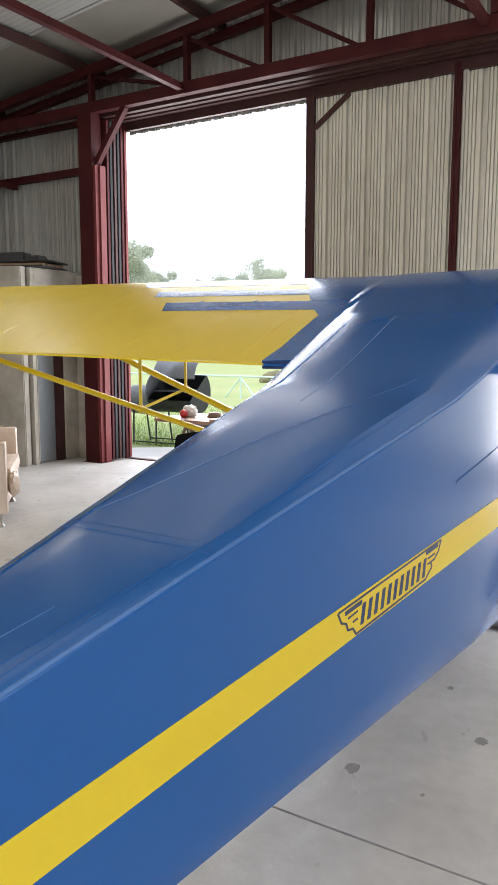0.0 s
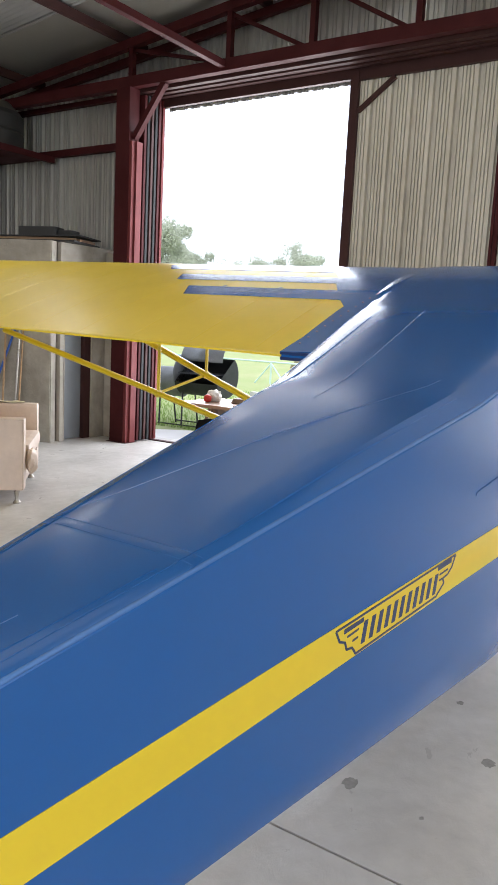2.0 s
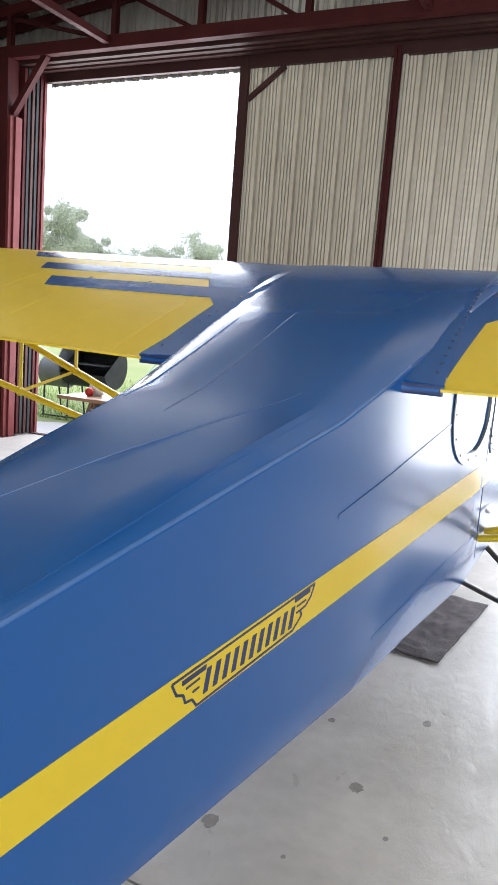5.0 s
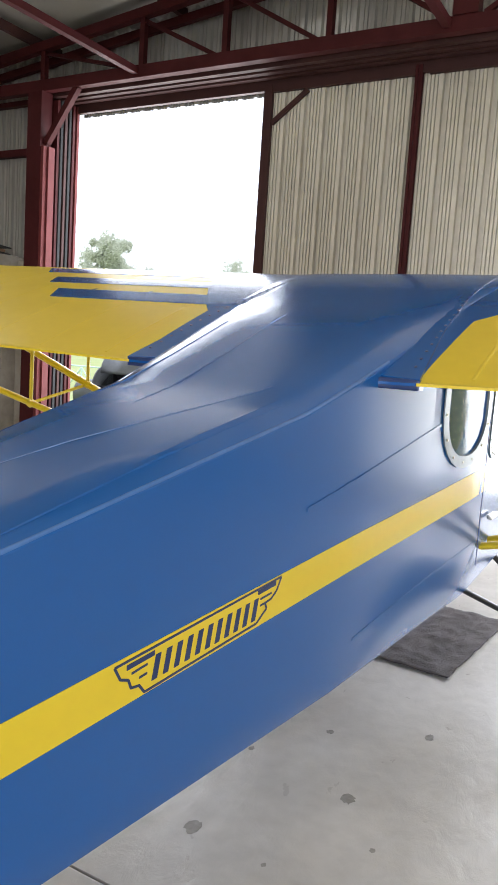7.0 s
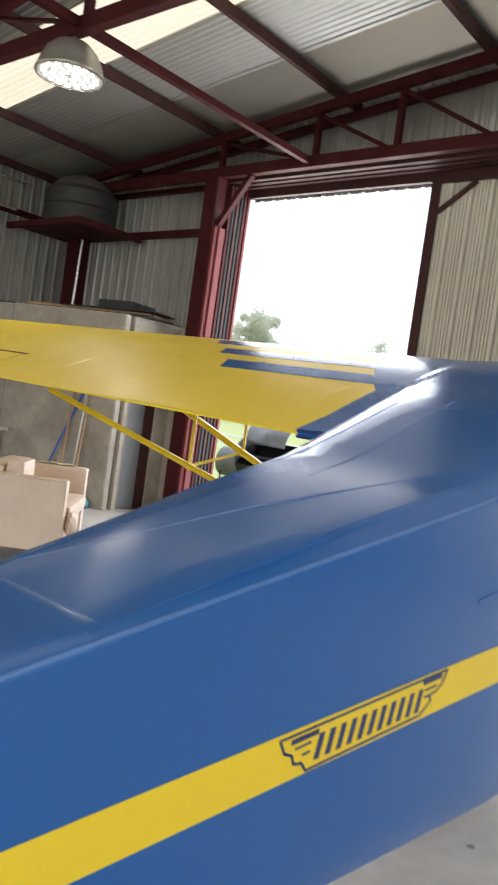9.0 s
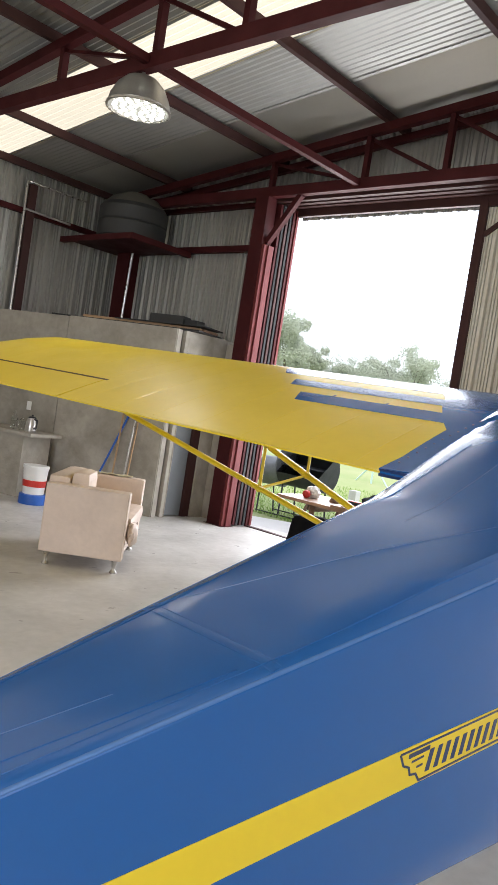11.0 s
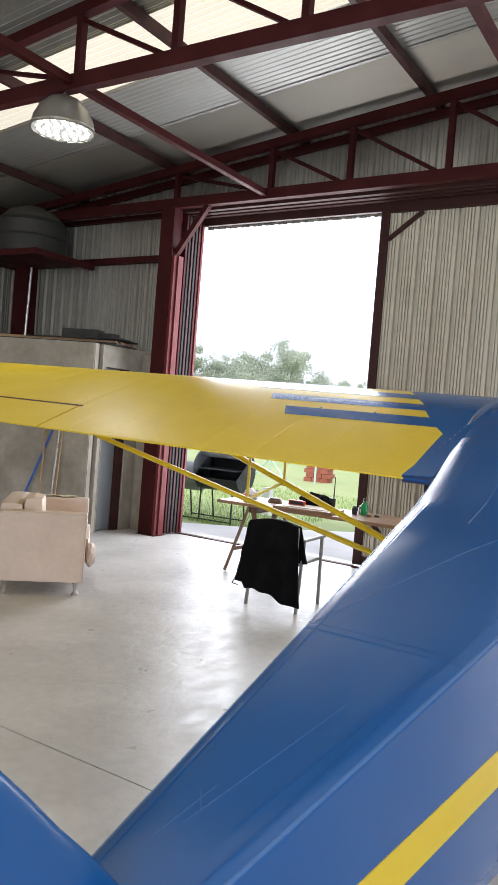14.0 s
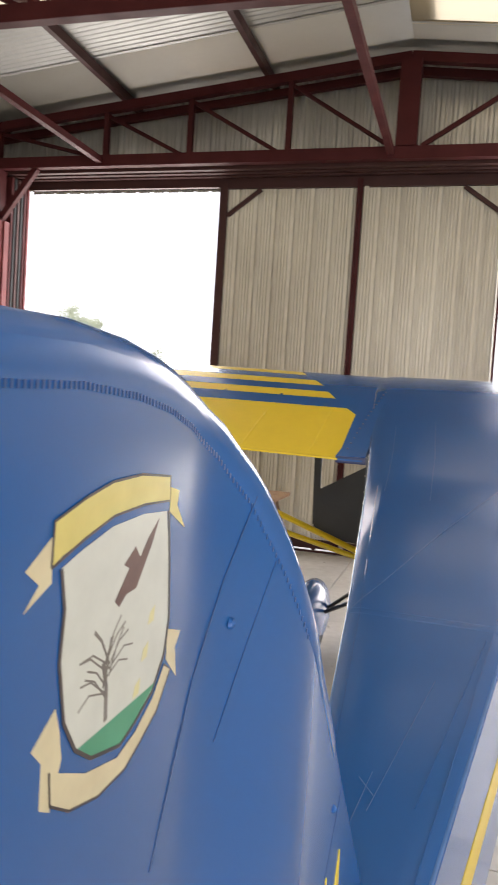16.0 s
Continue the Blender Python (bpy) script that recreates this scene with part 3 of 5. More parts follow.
def edge_z(s):
    base = 0.99 + 0.238 * (s - 2.7) + 0.8 * lean(s)
    if s <= BEND0:
        return base
    if s <= BEND1:
        z0, z1 = 0.99 + 0.238 * (BEND0 - 2.7) + 0.8 * lean(BEND0), wing_pt(0, x_at(BEND1)).z + 0.006
        k = (s - BEND0) / (BEND1 - BEND0)
        return z0 + (z1 - z0) * k
    if s <= 6.0:
        return wing_pt(0, x_at(s)).z + 0.006
    return wing_pt(0, x_at(6.0)).z + 0.006 - (s - 6.0) * (0.62 if s < 6.45 else 0) - (0.279 + (s - 6.45) * 0.05 if s >= 6.45 else 0)


def bottom_z(s):
    if s < 4.8:
        return 0.467 + 0.0475 * (s - 3.13) + 1.2 * lean(s)
    return 0.547 + 0.085 * (s - 4.8) + 1.2 * lean(s)


def crown_h(s):
    """How far the deck swells above its edges: flat behind, and a straight run over the bend at the wing's back."""
    if s < CROWN0 or s > 5.25:
        return 0.006
    line = edge_z(CROWN0) + (s - CROWN0) * (wing_pt(0, x_at(5.25)).z + 0.012 - edge_z(CROWN0)) / (5.25 - CROWN0)
    return max(0.006, min(0.032, line - edge_z(s)))


STATIONS = [1.46, 1.6, 1.9, 2.2, 2.5, 2.8, 3.1, 3.18, 3.25, 3.32, 3.4, 3.7, 3.95, 4.1, 4.25, 4.35, 4.45, 4.55, 4.62, 4.7, 4.8, 4.9, 5.0, 5.1, 5.2, 5.3, 5.4, 5.5, 5.6, 5.7, 5.8,
            5.9, 6.0, 6.1, 6.2, 6.3, 6.45, 6.6, 6.9, 7.15, 7.3]


def chine_z(s):
    """Height of the lower stringer, where the flank turns in."""
    return 0.685 + 0.145 * (s - 4.5) if s > 4.5 else bottom_z(s) + (0.685 - bottom_z(4.5)) * max(0.3, (s - 1.4) / 3.1)


def section(s):
    w, ze, zb = half_w(s), edge_z(s), bottom_z(s)
    if s > 6.45:
        w *= 1 - 0.28 * (s - 6.45)
    if s > 7.2:
        w, ze, zb = w * 0.75, ze - 0.07, zb + 0.10
    crown = crown_h(s)
    tuck = 0.022 * min(1.0, max(0.0, (s - 4.45) / 0.5))
    e = min(0.012, w * 0.4)
    right = [(w * 0.45, ze + crown), (w * 0.80, ze + crown * 0.93), (w - e, ze + 0.001), (w - e * 0.35, ze - e * 0.30), (w, ze - e),
             (w + 0.004, ze * 0.6 + zb * 0.4), (w + 0.004, max(zb + 0.04, chine_z(s))), (w - tuck, zb + e), (w - tuck - e * 0.3, zb + e * 0.3), (w - tuck - e, zb)]
    c = lean(s)
    return [(c + a, z) for a, z in right] + [(c - a, z) for a, z in reversed(right)]


def hull(stations):
    bm = bmesh.new()
    rings = [[bm.verts.new((a, s, z)) for a, z in section(s)] for s in stations]
    n = len(rings[0])
    for a, b in zip(rings, rings[1:]):
        for k in range(n):
            bm.faces.new((a[k], a[(k + 1) % n], b[(k + 1) % n], b[k]))
    bm.faces.new(rings[0])
    bm.faces.new(rings[-1][::-1])
    return bm


fuselage = part("fuselage", hull([s for s in STATIONS if s < 5.05]), BLUE, plane_ob, "glossy blue doped fabric fuselage", smooth=True, angle=24)
cabin = part("cabin", hull([s for s in STATIONS if s > 4.95]), BLUE, plane_ob, "glossy blue cabin with side windows", smooth=True, angle=32)


def rounded(s0, s1, z0, z1, r, n=6):
    out = []
    for cx, cz, a0 in ((s1 - r, z1 - r, 0), (s0 + r, z1 - r, 90), (s0 + r, z0 + r, 180), (s1 - r, z0 + r, 270)):
        for k in range(n + 1):
            a = radians(a0 + 90 * k / n)
            out.append((cx + r * math.cos(a), cz + r * math.sin(a)))
    return out


# cabin windows go right through the cabin
WINDOWS = [rounded(5.10, 5.475, 1.17, 1.60, 0.17), rounded(5.57, 6.02, 1.17, 1.60, 0.06)]
cut = bmesh.new()
for wnd in WINDOWS:
    prism(cut, wnd, 0.30, 0.7, lambda a, b, h: (h, a, b))
prism(cut, WINDOWS[0], -0.7, -0.30, lambda a, b, h: (h, a, b))
box(cut, (-0.72, 5.56, 0.82), (-0.30, 6.06, 1.60))
box(cut, (-0.425, 5.06, 0.78), (0.425, 6.43, 1.58))
bmesh.ops.recalc_face_normals(cut, faces=cut.faces)
cut_ob = new("cutter", bpy.data.meshes.new("cutter"))
cut.to_mesh(cut_ob.data)
cut.free()
cut_ob.parent = plane_ob
mod = cabin.modifiers.new("windows", "BOOLEAN")
mod.object, mod.operation, mod.solver, mod.use_self = cut_ob, "DIFFERENCE", "EXACT", True
bpy.context.view_layer.update()
done = bpy.data.meshes.new_from_object(cabin.evaluated_get(bpy.context.evaluated_depsgraph_get()))
cabin.modifiers.clear()
cabin.data = done
done.name = "cabin"
bpy.data.objects.remove(cut_ob)


def side(s, z, h, sgn=1):
    """A place on the flank, h proud of the fabric."""
    return (lean(s) + sgn * (half_w(s) + 0.004 + h), s, z)


def side_strip(bm, lower, upper, s0, s1, h, sgn=1, n=30):
    rows = []
    for k in range(n + 1):
        s = s0 + (s1 - s0) * k / n
        rows.append([bm.verts.new(side(s, lower(s), d, sgn)) for d in (0.0, h)] + [bm.verts.new(side(s, upper(s), d, sgn)) for d in (h, 0.0)])
    for a, b in zip(rows, rows[1:]):
        for i in range(4):
            bm.faces.new((a[i], a[(i + 1) % 4], b[(i + 1) % 4], b[i]))
    bm.faces.new(rows[0])
    bm.faces.new(rows[-1][::-1])
    return bm


def stripe_hi(s):
    return 0.765 + 0.1300 * (s - 2.75) + lean(s)


def stripe_lo(s):
    return 0.671 + 0.1293 * (s - 2.80) + lean(s)


for sgn in (1, -1):
    st = part("flank_stripe", side_strip(bmesh.new(), stripe_lo, stripe_hi, 1.7, 5.525, 0.0016, sgn), YELLOW, plane_ob, "broad yellow stripe along the flank")
    part("flank_stripe", side_strip(bmesh.new(), stripe_lo, stripe_hi, 5.535, 6.6, 0.0016, sgn), YELLOW, plane_ob, "broad yellow stripe along the flank")

# winged emblem on the stripe: a plain outline and slanting bars
EM0, EM1 = 3.630, 4.165


def em(a, b, h):
    """a along the emblem 0..1, b across the stripe 0..1."""
    s = EM0 + (EM1 - EM0) * a
    z = stripe_lo(s) + (stripe_hi(s) - stripe_lo(s)) * b
    return side(s, z, 0.0016 + h)


def em_line(bm, pts, wd=0.022):
    for (a0, b0), (a1, b1) in zip(pts, pts[1:]):
        dx, dy = (a1 - a0) * 5.2, b1 - b0
        L = math.hypot(dx, dy) or 1
        ox, oy = -dy / L * wd / 5.2 * 1.2, dx / L * wd * 1.2
        prism(bm, [(a0 - ox, b0 - oy), (a1 - ox, b1 - oy), (a1 + ox, b1 + oy), (a0 + ox, b0 + oy)], 0.0, 0.0012, em)
    return bm


emblem = part("emblem", em_line(bmesh.new(), [(0.0, 0.90), (1.0, 0.95), (0.97, 0.66), (0.93, 0.52), (0.885, 0.50), (0.90, 0.34), (0.83, 0.10), (0.155, 0.05),
                                              (0.125, 0.26), (0.085, 0.30), (0.07, 0.50), (0.03, 0.60), (0.0, 0.90)]), NAVY, plane_ob,
              "navy winged outline with slanting bars")
for pts in ([(0.06, 0.77), (0.20, 0.78)], [(0.085, 0.60), (0.165, 0.62)], [(0.125, 0.42), (0.165, 0.43)], [(0.83, 0.85), (0.96, 0.86)], [(0.85, 0.66), (0.93, 0.67)], [(0.85, 0.50), (0.89, 0.50)]):
    part("feather", em_line(bmesh.new(), pts, 0.045 if pts[0][0] in (0.06, 0.83) else 0.02), NAVY, emblem)
for k in range(11):
    a = 0.19 + k * 0.060
    part("bar", prism(bmesh.new(), [(a, 0.20), (a + 0.028, 0.20), (a + 0.046, 0.72), (a + 0.018, 0.72)], 0.0, 0.0012, em), NAVY, emblem)


# tapes and creases of the fabric on the deck
def profile_k(f, w):
    """The deck's cross section as a share of its swell: nearly flat, falling at the rims."""
    e = 1 - min(0.012, w * 0.4) / w
    if f < 0.45:
        return 1.0
    return 1.0 - 0.07 * (f - 0.45) / 0.35 if f < 0.80 else max(0.0, 0.93 * (e - f) / max(0.01, e - 0.80))


def deck(u, s, h=0.0):
    return Vector((lean(s) + u, s, edge_z(s) + 0.001 + crown_h(s) * profile_k(abs(u) / half_w(s), half_w(s)) + h))


def tape(a, b, wd, h, material, label, name="tape", n=14):
    bm = bmesh.new()
    a, b = Vector(a), Vector(b)
    d = (b - a).normalized()
    o = Vector((-d.y, d.x)) * wd / 2
    rows = []
    for k in range(n + 1):
        p = a + (b - a) * k / n
        rows.append([bm.verts.new(deck(p.x + o.x * c, p.y + o.y * c, q)) for c, q in ((-1, -0.002), (-0.6, h), (0.6, h), (1, -0.002))])
    for r, q in zip(rows, rows[1:]):
        for i in range(3):
            bm.faces.new((r[i], r[i + 1], q[i + 1], q[i]))
        bm.faces.new((r[3], r[0], q[0], q[3]))
    bm.faces.new(rows[0])
    bm.faces.new(rows[-1][::-1])
    return part(name, bm, material, fuselage, label, smooth=True, angle=60)


tape((-half_w(3.22) + 0.01, 3.22), (half_w(3.22) - 0.01, 3.22), 0.050, -0.0005, BLUE, "pinked fabric tape across the deck")
for ds in (-0.014, 0.014):
    tape((-half_w(3.22) + 0.012, 3.22 + ds), (half_w(3.22) - 0.012, 3.22 + ds), 0.003, -0.0001, BLUE, "sewn edge of the cross tape", "tape_edge")
for sgn in (1, -1):
    tape((sgn * (half_w(1.9) - 0.022), 1.9), (sgn * (half_w(4.2) - 0.050), 4.2), 0.003, 0.0008, BLUE, "edge of the longeron tape on the deck", "tape_edge", 40)
# The long creases carry their thin highlights as paler colour.
tape((-half_w(3.22) + 0.012, 3.235), (0.20, 4.30), 0.0026, 0.0002, GLINT_SCRATCH, "tight crease in the fabric, its highlight painted pale", "crease", 24)
tape((half_w(2.6) - 0.075, 2.55), (half_w(3.2) - 0.055, 3.16), 0.003, 0.0010, BLUE, "sewn ridge on the deck", "crease")
for a, b in (((-0.02, 2.52), (0.055, 2.95)), ((-0.045, 2.47), (-0.028, 2.62)), ((-0.05, 2.60), (-0.015, 2.56)), ((0.02, 2.30), (0.045, 2.36))):
    tape(a, b, 0.0016, 0.0005, GLINT_SCRATCH, "pale scratch in the paint", "scratch", 6)
tape((-0.25, 4.12), (-0.30, 4.85), 0.0026, 0.0002, GLINT_SCRATCH, "tight crease in the fabric, its highlight painted pale", "crease")
tape((-0.07, 4.05), (-0.12, 4.95), 0.0026, 0.0002, GLINT_SCRATCH, "tight crease in the fabric, its highlight painted pale", "crease")
# flank creases and the wrinkle below the deck edge
for s0, z0, s1, z1, name in ((4.26, 1.115, 5.09, 1.305, "crease"), (4.55, 0.688, 5.5, 0.826, "crease")):
    bm = side_strip(bmesh.new(), lambda s: z0 + (z1 - z0) * (s - s0) / (s1 - s0), lambda s: z0 + 0.010 + (z1 - z0) * (s - s0) / (s1 - s0), s0, s1, 0.0012)
    part(name, bm, BLUE, fuselage, "stringer ridge under the fabric", smooth=True, angle=70)
# rolled bead along each upper longeron, its highlight painted on in paler blue
for sgn in (1, -1):
    bm = bmesh.new()
    rows = []
    for k in range(61):
        s = 1.8 + 2.85 * k / 60
        c = (lean(s) + sgn * (half_w(s) - 0.006), edge_z(s) - 0.0065)
        r = 0.0052 + 0.0008 * noise.noise(Vector((s * 9, sgn, 0)))
        rows.append([bm.verts.new((c[0] + r * math.cos(q * math.pi / 5), s, c[1] + r * math.sin(q * math.pi / 5))) for q in range(10)])
    for a, b in zip(rows, rows[1:]):
        for q in range(10):
            bm.faces.new((a[q], a[(q + 1) % 10], b[(q + 1) % 10], b[q]))
    bm.faces.new(rows[0])
    bm.faces.new(rows[-1][::-1])
    part("longeron_bead", bm, GLINT_SCRATCH, fuselage, "rolled edge along the longeron, its highlight painted pale", smooth=True, angle=60)

# window rims, panes and the door seam on the starboard side
for wnd, sgn in ((WINDOWS[0], 1), (WINDOWS[1], 1), (WINDOWS[0], -1)):
    bm = bmesh.new()
    cs, cz = sum(p[0] for p in wnd) / len(wnd), sum(p[1] for p in wnd) / len(wnd)
    out, inn = [], []
    for a, b in wnd:
        k = 1 + 0.030 / math.hypot(a - cs, b - cz)
        q = 1 - 0.012 / math.hypot(a - cs, b - cz)
        out.append((cs + (a - cs) * k, cz + (b - cz) * k))
        inn.append((cs + (a - cs) * q, cz + (b - cz) * q))
    m = len(wnd)
    vo = [[bm.verts.new(side(a, b, h, sgn)) for a, b in pts] for pts, h in ((out, 0.001), (out, 0.006), (inn, 0.006), (inn, -0.004))]
    for r, q in zip(vo, vo[1:]):
        for k in range(m):
            bm.faces.new((r[k], r[(k + 1) % m], q[(k + 1) % m], q[k]))
    rim = part("window", bm, RIM, plane_ob, "dark riveted rim round a clear side window")
    pn = part("pane", prism(bmesh.new(), wnd, -0.006, -0.003, lambda a, b, h: side(a, b, h, sgn)), PANE, rim, "clear acrylic pane")
    pn.visible_shadow = False
    for k in range(0, m, 2):
        a, b = (out[k][0] + inn[k][0]) / 2, (out[k][1] + inn[k][1]) / 2
        part("screw", lathe(bmesh.new(), [(0.005, 0), (0.0035, 0.003), (0.0, 0.0035)], 8,
                            Matrix.Translation(side(a, b, 0.006, sgn)) @ pose(0, 0, 0, 0, 90 * sgn)), CHROME, rim)
part("door_seam", side_strip(bmesh.new(), lambda s: 0.72, lambda s: 1.60, 5.527, 5.534, 0.002), NAVY, plane_ob, "dark gap round the cabin door", False)
part("door_handle", one_box((0.512, 5.60, 0.90), (0.535, 5.70, 0.92), 0.006), CHROME, plane_ob, "chrome door handle")


# ---- wings ----
def wing_mesh(u0, u1, x0=0.0, x1=1.0, nu=12, nx=26, side_sign=-1):
    bm = bmesh.new()
    xs = [x0 + (x1 - x0) * (0.5 - 0.5 * math.cos(math.pi * k / nx)) for k in range(nx + 1)]
    rows = []
    for j in range(nu + 1):
        u = side_sign * (u0 + (u1 - u0) * j / nu)
        up = [wing_pt(u, x) for x in xs]
        lo = [wing_pt(u, x, False) for x in xs]
        if x0 == 0.0:
            lo = lo[1:]
        if x1 == 1.0:
            mid = (up[-1] + lo[-1]) / 2
            up[-1] = mid + Vector((0, 0, 0.004))
            lo[-1] = mid - Vector((0, 0, 0.004))
        rows.append([bm.verts.new(p) for p in up] + [bm.verts.new(p) for p in reversed(lo)])
    m = len(rows[0])
    for a, b in zip(rows, rows[1:]):
        for k in range(m):
            bm.faces.new((a[k], a[(k + 1) % m], b[(k + 1) % m], b[k]))
    bm.faces.new(rows[0])
    bm.faces.new(rows[-1][::-1])
    return bm


def wing_patch(outline, lift=0.0015, n=1, side_sign=-1):
    """Paint of its own colour: an outline in (distance from the centre, station), cut into fine strips that follow the wing."""
    bm = bmesh.new()
    f = bm.faces.new([bm.verts.new((a, b, 0)) for a, b in outline])
    lo, hi = min(b for _, b in outline), max(b for _, b in outline)
    k = lo + 0.06
    while k < hi - 0.01:
        bmesh.ops.bisect_plane(bm, geom=bm.verts[:] + bm.edges[:] + bm.faces[:], plane_co=(0, k, 0), plane_no=(0, 1, 0))
        k += 0.06
    r = bmesh.ops.extrude_face_region(bm, geom=bm.faces[:])
    top = {v for v in r["geom"] if isinstance(v, bmesh.types.BMVert)}
    for v in bm.verts:
        h = lift if v in top else -0.001
        v.co = wing_top(v.co.y, side_sign * v.co.x, h)
    return bm


HINGE = x_at(4.918)


def inside(a, b, poly):
    odd = False
    for (x0, y0), (x1, y1) in zip(poly, poly[1:] + poly[:1]):
        if (y0 > b) != (y1 > b) and a < x0 + (b - y0) * (x1 - x0) / (y1 - y0):
            odd = not odd
    return odd


for sgn, span in ((-1, 5.45), (1, 5.45)):
    wing = part("wing_left" if sgn < 0 else "wing_right", wing_mesh(0.517, 2.90, side_sign=sgn, nu=10), YELLOW, plane_ob,
                "yellow fabric wing with a blue root and blue speed stripes", smooth=True, angle=50)
    part("root_bay", wing_mesh(0.40, 0.515, side_sign=sgn, nu=2), BLUE, wing, "blue inner bay of the wing", smooth=True, angle=50)
    part("outer_panel", wing_mesh(2.902, 4.95, 0.0, HINGE - 0.004, side_sign=sgn), YELLOW, wing, smooth=True, angle=50)
    part("aileron", wing_mesh(2.915, 4.90, HINGE, 1.0, side_sign=sgn, nx=10), YELLOW, wing, "yellow fabric aileron", smooth=True, angle=50)
    part("hinge_gap", wing_patch([(2.88, 4.912), (4.90, 4.912), (4.90, 4.930), (2.88, 4.930)], 0.0012, side_sign=sgn), STEEL_DARK, wing, "dark gap along the aileron hinge")
    bm = bmesh.new()
    tip = [(4.952 + 0.5 * math.sin(math.pi / 2 * k / 8), math.cos(math.pi / 2 * k / 8)) for k in range(9)]
    rows = []
    for a, c in tip:
        c = max(c, 0.03)
        row = []
        for x, upf in [(x, True) for x in (0, .05, .15, .3, .5, .7, .85, 1)] + [(x, False) for x in (1, .85, .7, .5, .3, .15, .05)]:
            p = wing_pt(sgn * a, 0.45 + (x - 0.45) * (0.35 + 0.65 * c), upf)
            q = (wing_pt(sgn * a, 0.45 + (x - 0.45) * (0.35 + 0.65 * c), True) + wing_pt(sgn * a, 0.45 + (x - 0.45) * (0.35 + 0.65 * c), False)) / 2
            row.append(bm.verts.new(q + (p - q) * c))
        rows.append(row)
    for a, b in zip(rows, rows[1:]):
        for k in range(15):
            bm.faces.new((a[k], a[(k + 1) % 15], b[(k + 1) % 15], b[k]))
    bm.faces.new(rows[-1])
    bm.faces.new(rows[0][::-1])
    part("wing_tip", bm, YELLOW, wing, "rounded yellow wing tip", smooth=True, angle=50)
    part("root_panel", wing_patch(ROOT_OUT, side_sign=sgn), BLUE, wing, "blue painted wing root")
    for outline in SPEED:
        part("speed_stripe", wing_patch(outline, side_sign=sgn), BLUE, wing, "blue speed stripe")
    # root fairing strip, riveted over the joint with the fuselage
    part("root_fairing", wing_patch([(0.39, 4.60), (0.525, 4.585), (0.47, 4.95), (0.44, 5.3), (0.43, 5.9), (0.39, 5.9)], 0.010, side_sign=sgn), BLUE, wing, "blue metal root fairing")
    part("fairing_end", box(bmesh.new(), (-0.07, -0.012, -0.02), (0.07, 0.03, 0.012), 0.006, Matrix.Translation((sgn * 0.455, 4.595, te_z(0.45) + 0.004))), NAVY, wing, "folded dark fairing end")
    for k in range(13):
        u = 0.66 + 0.335 * k
        s0, s1 = (4.62 if u < 2.9 else 4.94), 6.0
        runs, cnt = [], 46
        for q in range(cnt):
            s = s0 + (s1 - s0) * q / cnt
            blue = any(inside(u, s, poly) for poly in [ROOT_OUT] + SPEED)
            if runs and runs[-1][0] == blue:
                runs[-1][2] = s + (s1 - s0) / cnt
            else:
                runs.append([blue, s, s + (s1 - s0) / cnt])
        for blue, a0, a1 in runs:
            bm = bmesh.new()
            m = max(2, int((a1 - a0) / 0.08))
            rows = []
            for q in range(m + 1):
                s = a0 + (a1 - a0) * q / m
                rows.append([bm.verts.new(wing_top(s, sgn * (u + d), h)) for d, h in ((-0.010, -0.001), (-0.004, 0.0010), (0.004, 0.0010), (0.010, -0.001))])
            for a, c in zip(rows, rows[1:]):
                for i in range(3):
                    bm.faces.new((a[i], a[i + 1], c[i + 1], c[i]))
                bm.faces.new((a[3], a[0], c[0], c[3]))
            bm.faces.new(rows[0])
            bm.faces.new(rows[-1][::-1])
            part("rib_tape", bm, BLUE if blue else YELLOW, wing, "stitched rib tape", smooth=True, angle=70)
    for q in range(15):
        f = q / 14
        p = wing_top(4.66 + 0.75 * f, sgn * (0.485 - 0.055 * f), 0.010)
        part("rivet", lathe(bmesh.new(), [(0.0055, 0), (0.004, 0.003), (0.0, 0.0038)], 8, Matrix.Translation(p) @ pose(0, 0, 0, 22)), NAVY, wing)

# lift struts and jury struts
for sgn in (-1, 1):
    foot = Vector((sgn * 0.50, 5.65, 0.785))
    for (dx, s, z), name, b in (((STRUT_R[0], STRUT_R[1], STRUT_R[2]), "rear_lift_strut", 0.029), ((STRUT_F[0], STRUT_F[1], STRUT_F[2]), "front_lift_strut", 0.033)):
        a = foot + Vector((0, -0.03 if name[0] == "r" else 0.09, 0.0))
        e = Vector((sgn * dx, s, z))
        part(name, tube(bmesh.new(), a, e, b, n=14, flat=0.55), YELLOW, plane_ob, "yellow streamlined lift strut", smooth=True)
    ra, rb = foot + Vector((0, -0.03, 0)), Vector((sgn * STRUT_R[0], STRUT_R[1], STRUT_R[2]))
    fa, fb = foot + Vector((0, 0.09, 0)), Vector((sgn * STRUT_F[0], STRUT_F[1], STRUT_F[2]))
    pr, pf = ra.lerp(rb, JURY), fa.lerp(fb, JURY)
    up_r = Vector((pr.x, pr.y, wing_pt(pr.x, x_at(pr.y), False).z + 0.005))
    up_f = Vector((pf.x, pf.y, wing_pt(pf.x, x_at(pf.y), False).z + 0.005))
    part("jury_strut", tube(bmesh.new(), pr, up_r, 0.010, n=10), YELLOW, plane_ob)
    part("jury_strut", tube(bmesh.new(), pf, up_f, 0.010, n=10), YELLOW, plane_ob)
    part("jury_brace", tube(bmesh.new(), pr, pf, 0.009, n=10), YELLOW, plane_ob)
    for p in (pr, pf):
        part("clamp", lathe(bmesh.new(), [(0.021, -0.014), (0.024, 0), (0.021, 0.014)], 12, Matrix.Translation(p) @ pose(0, 0, 0, 0, 70)), YELLOW, plane_ob)

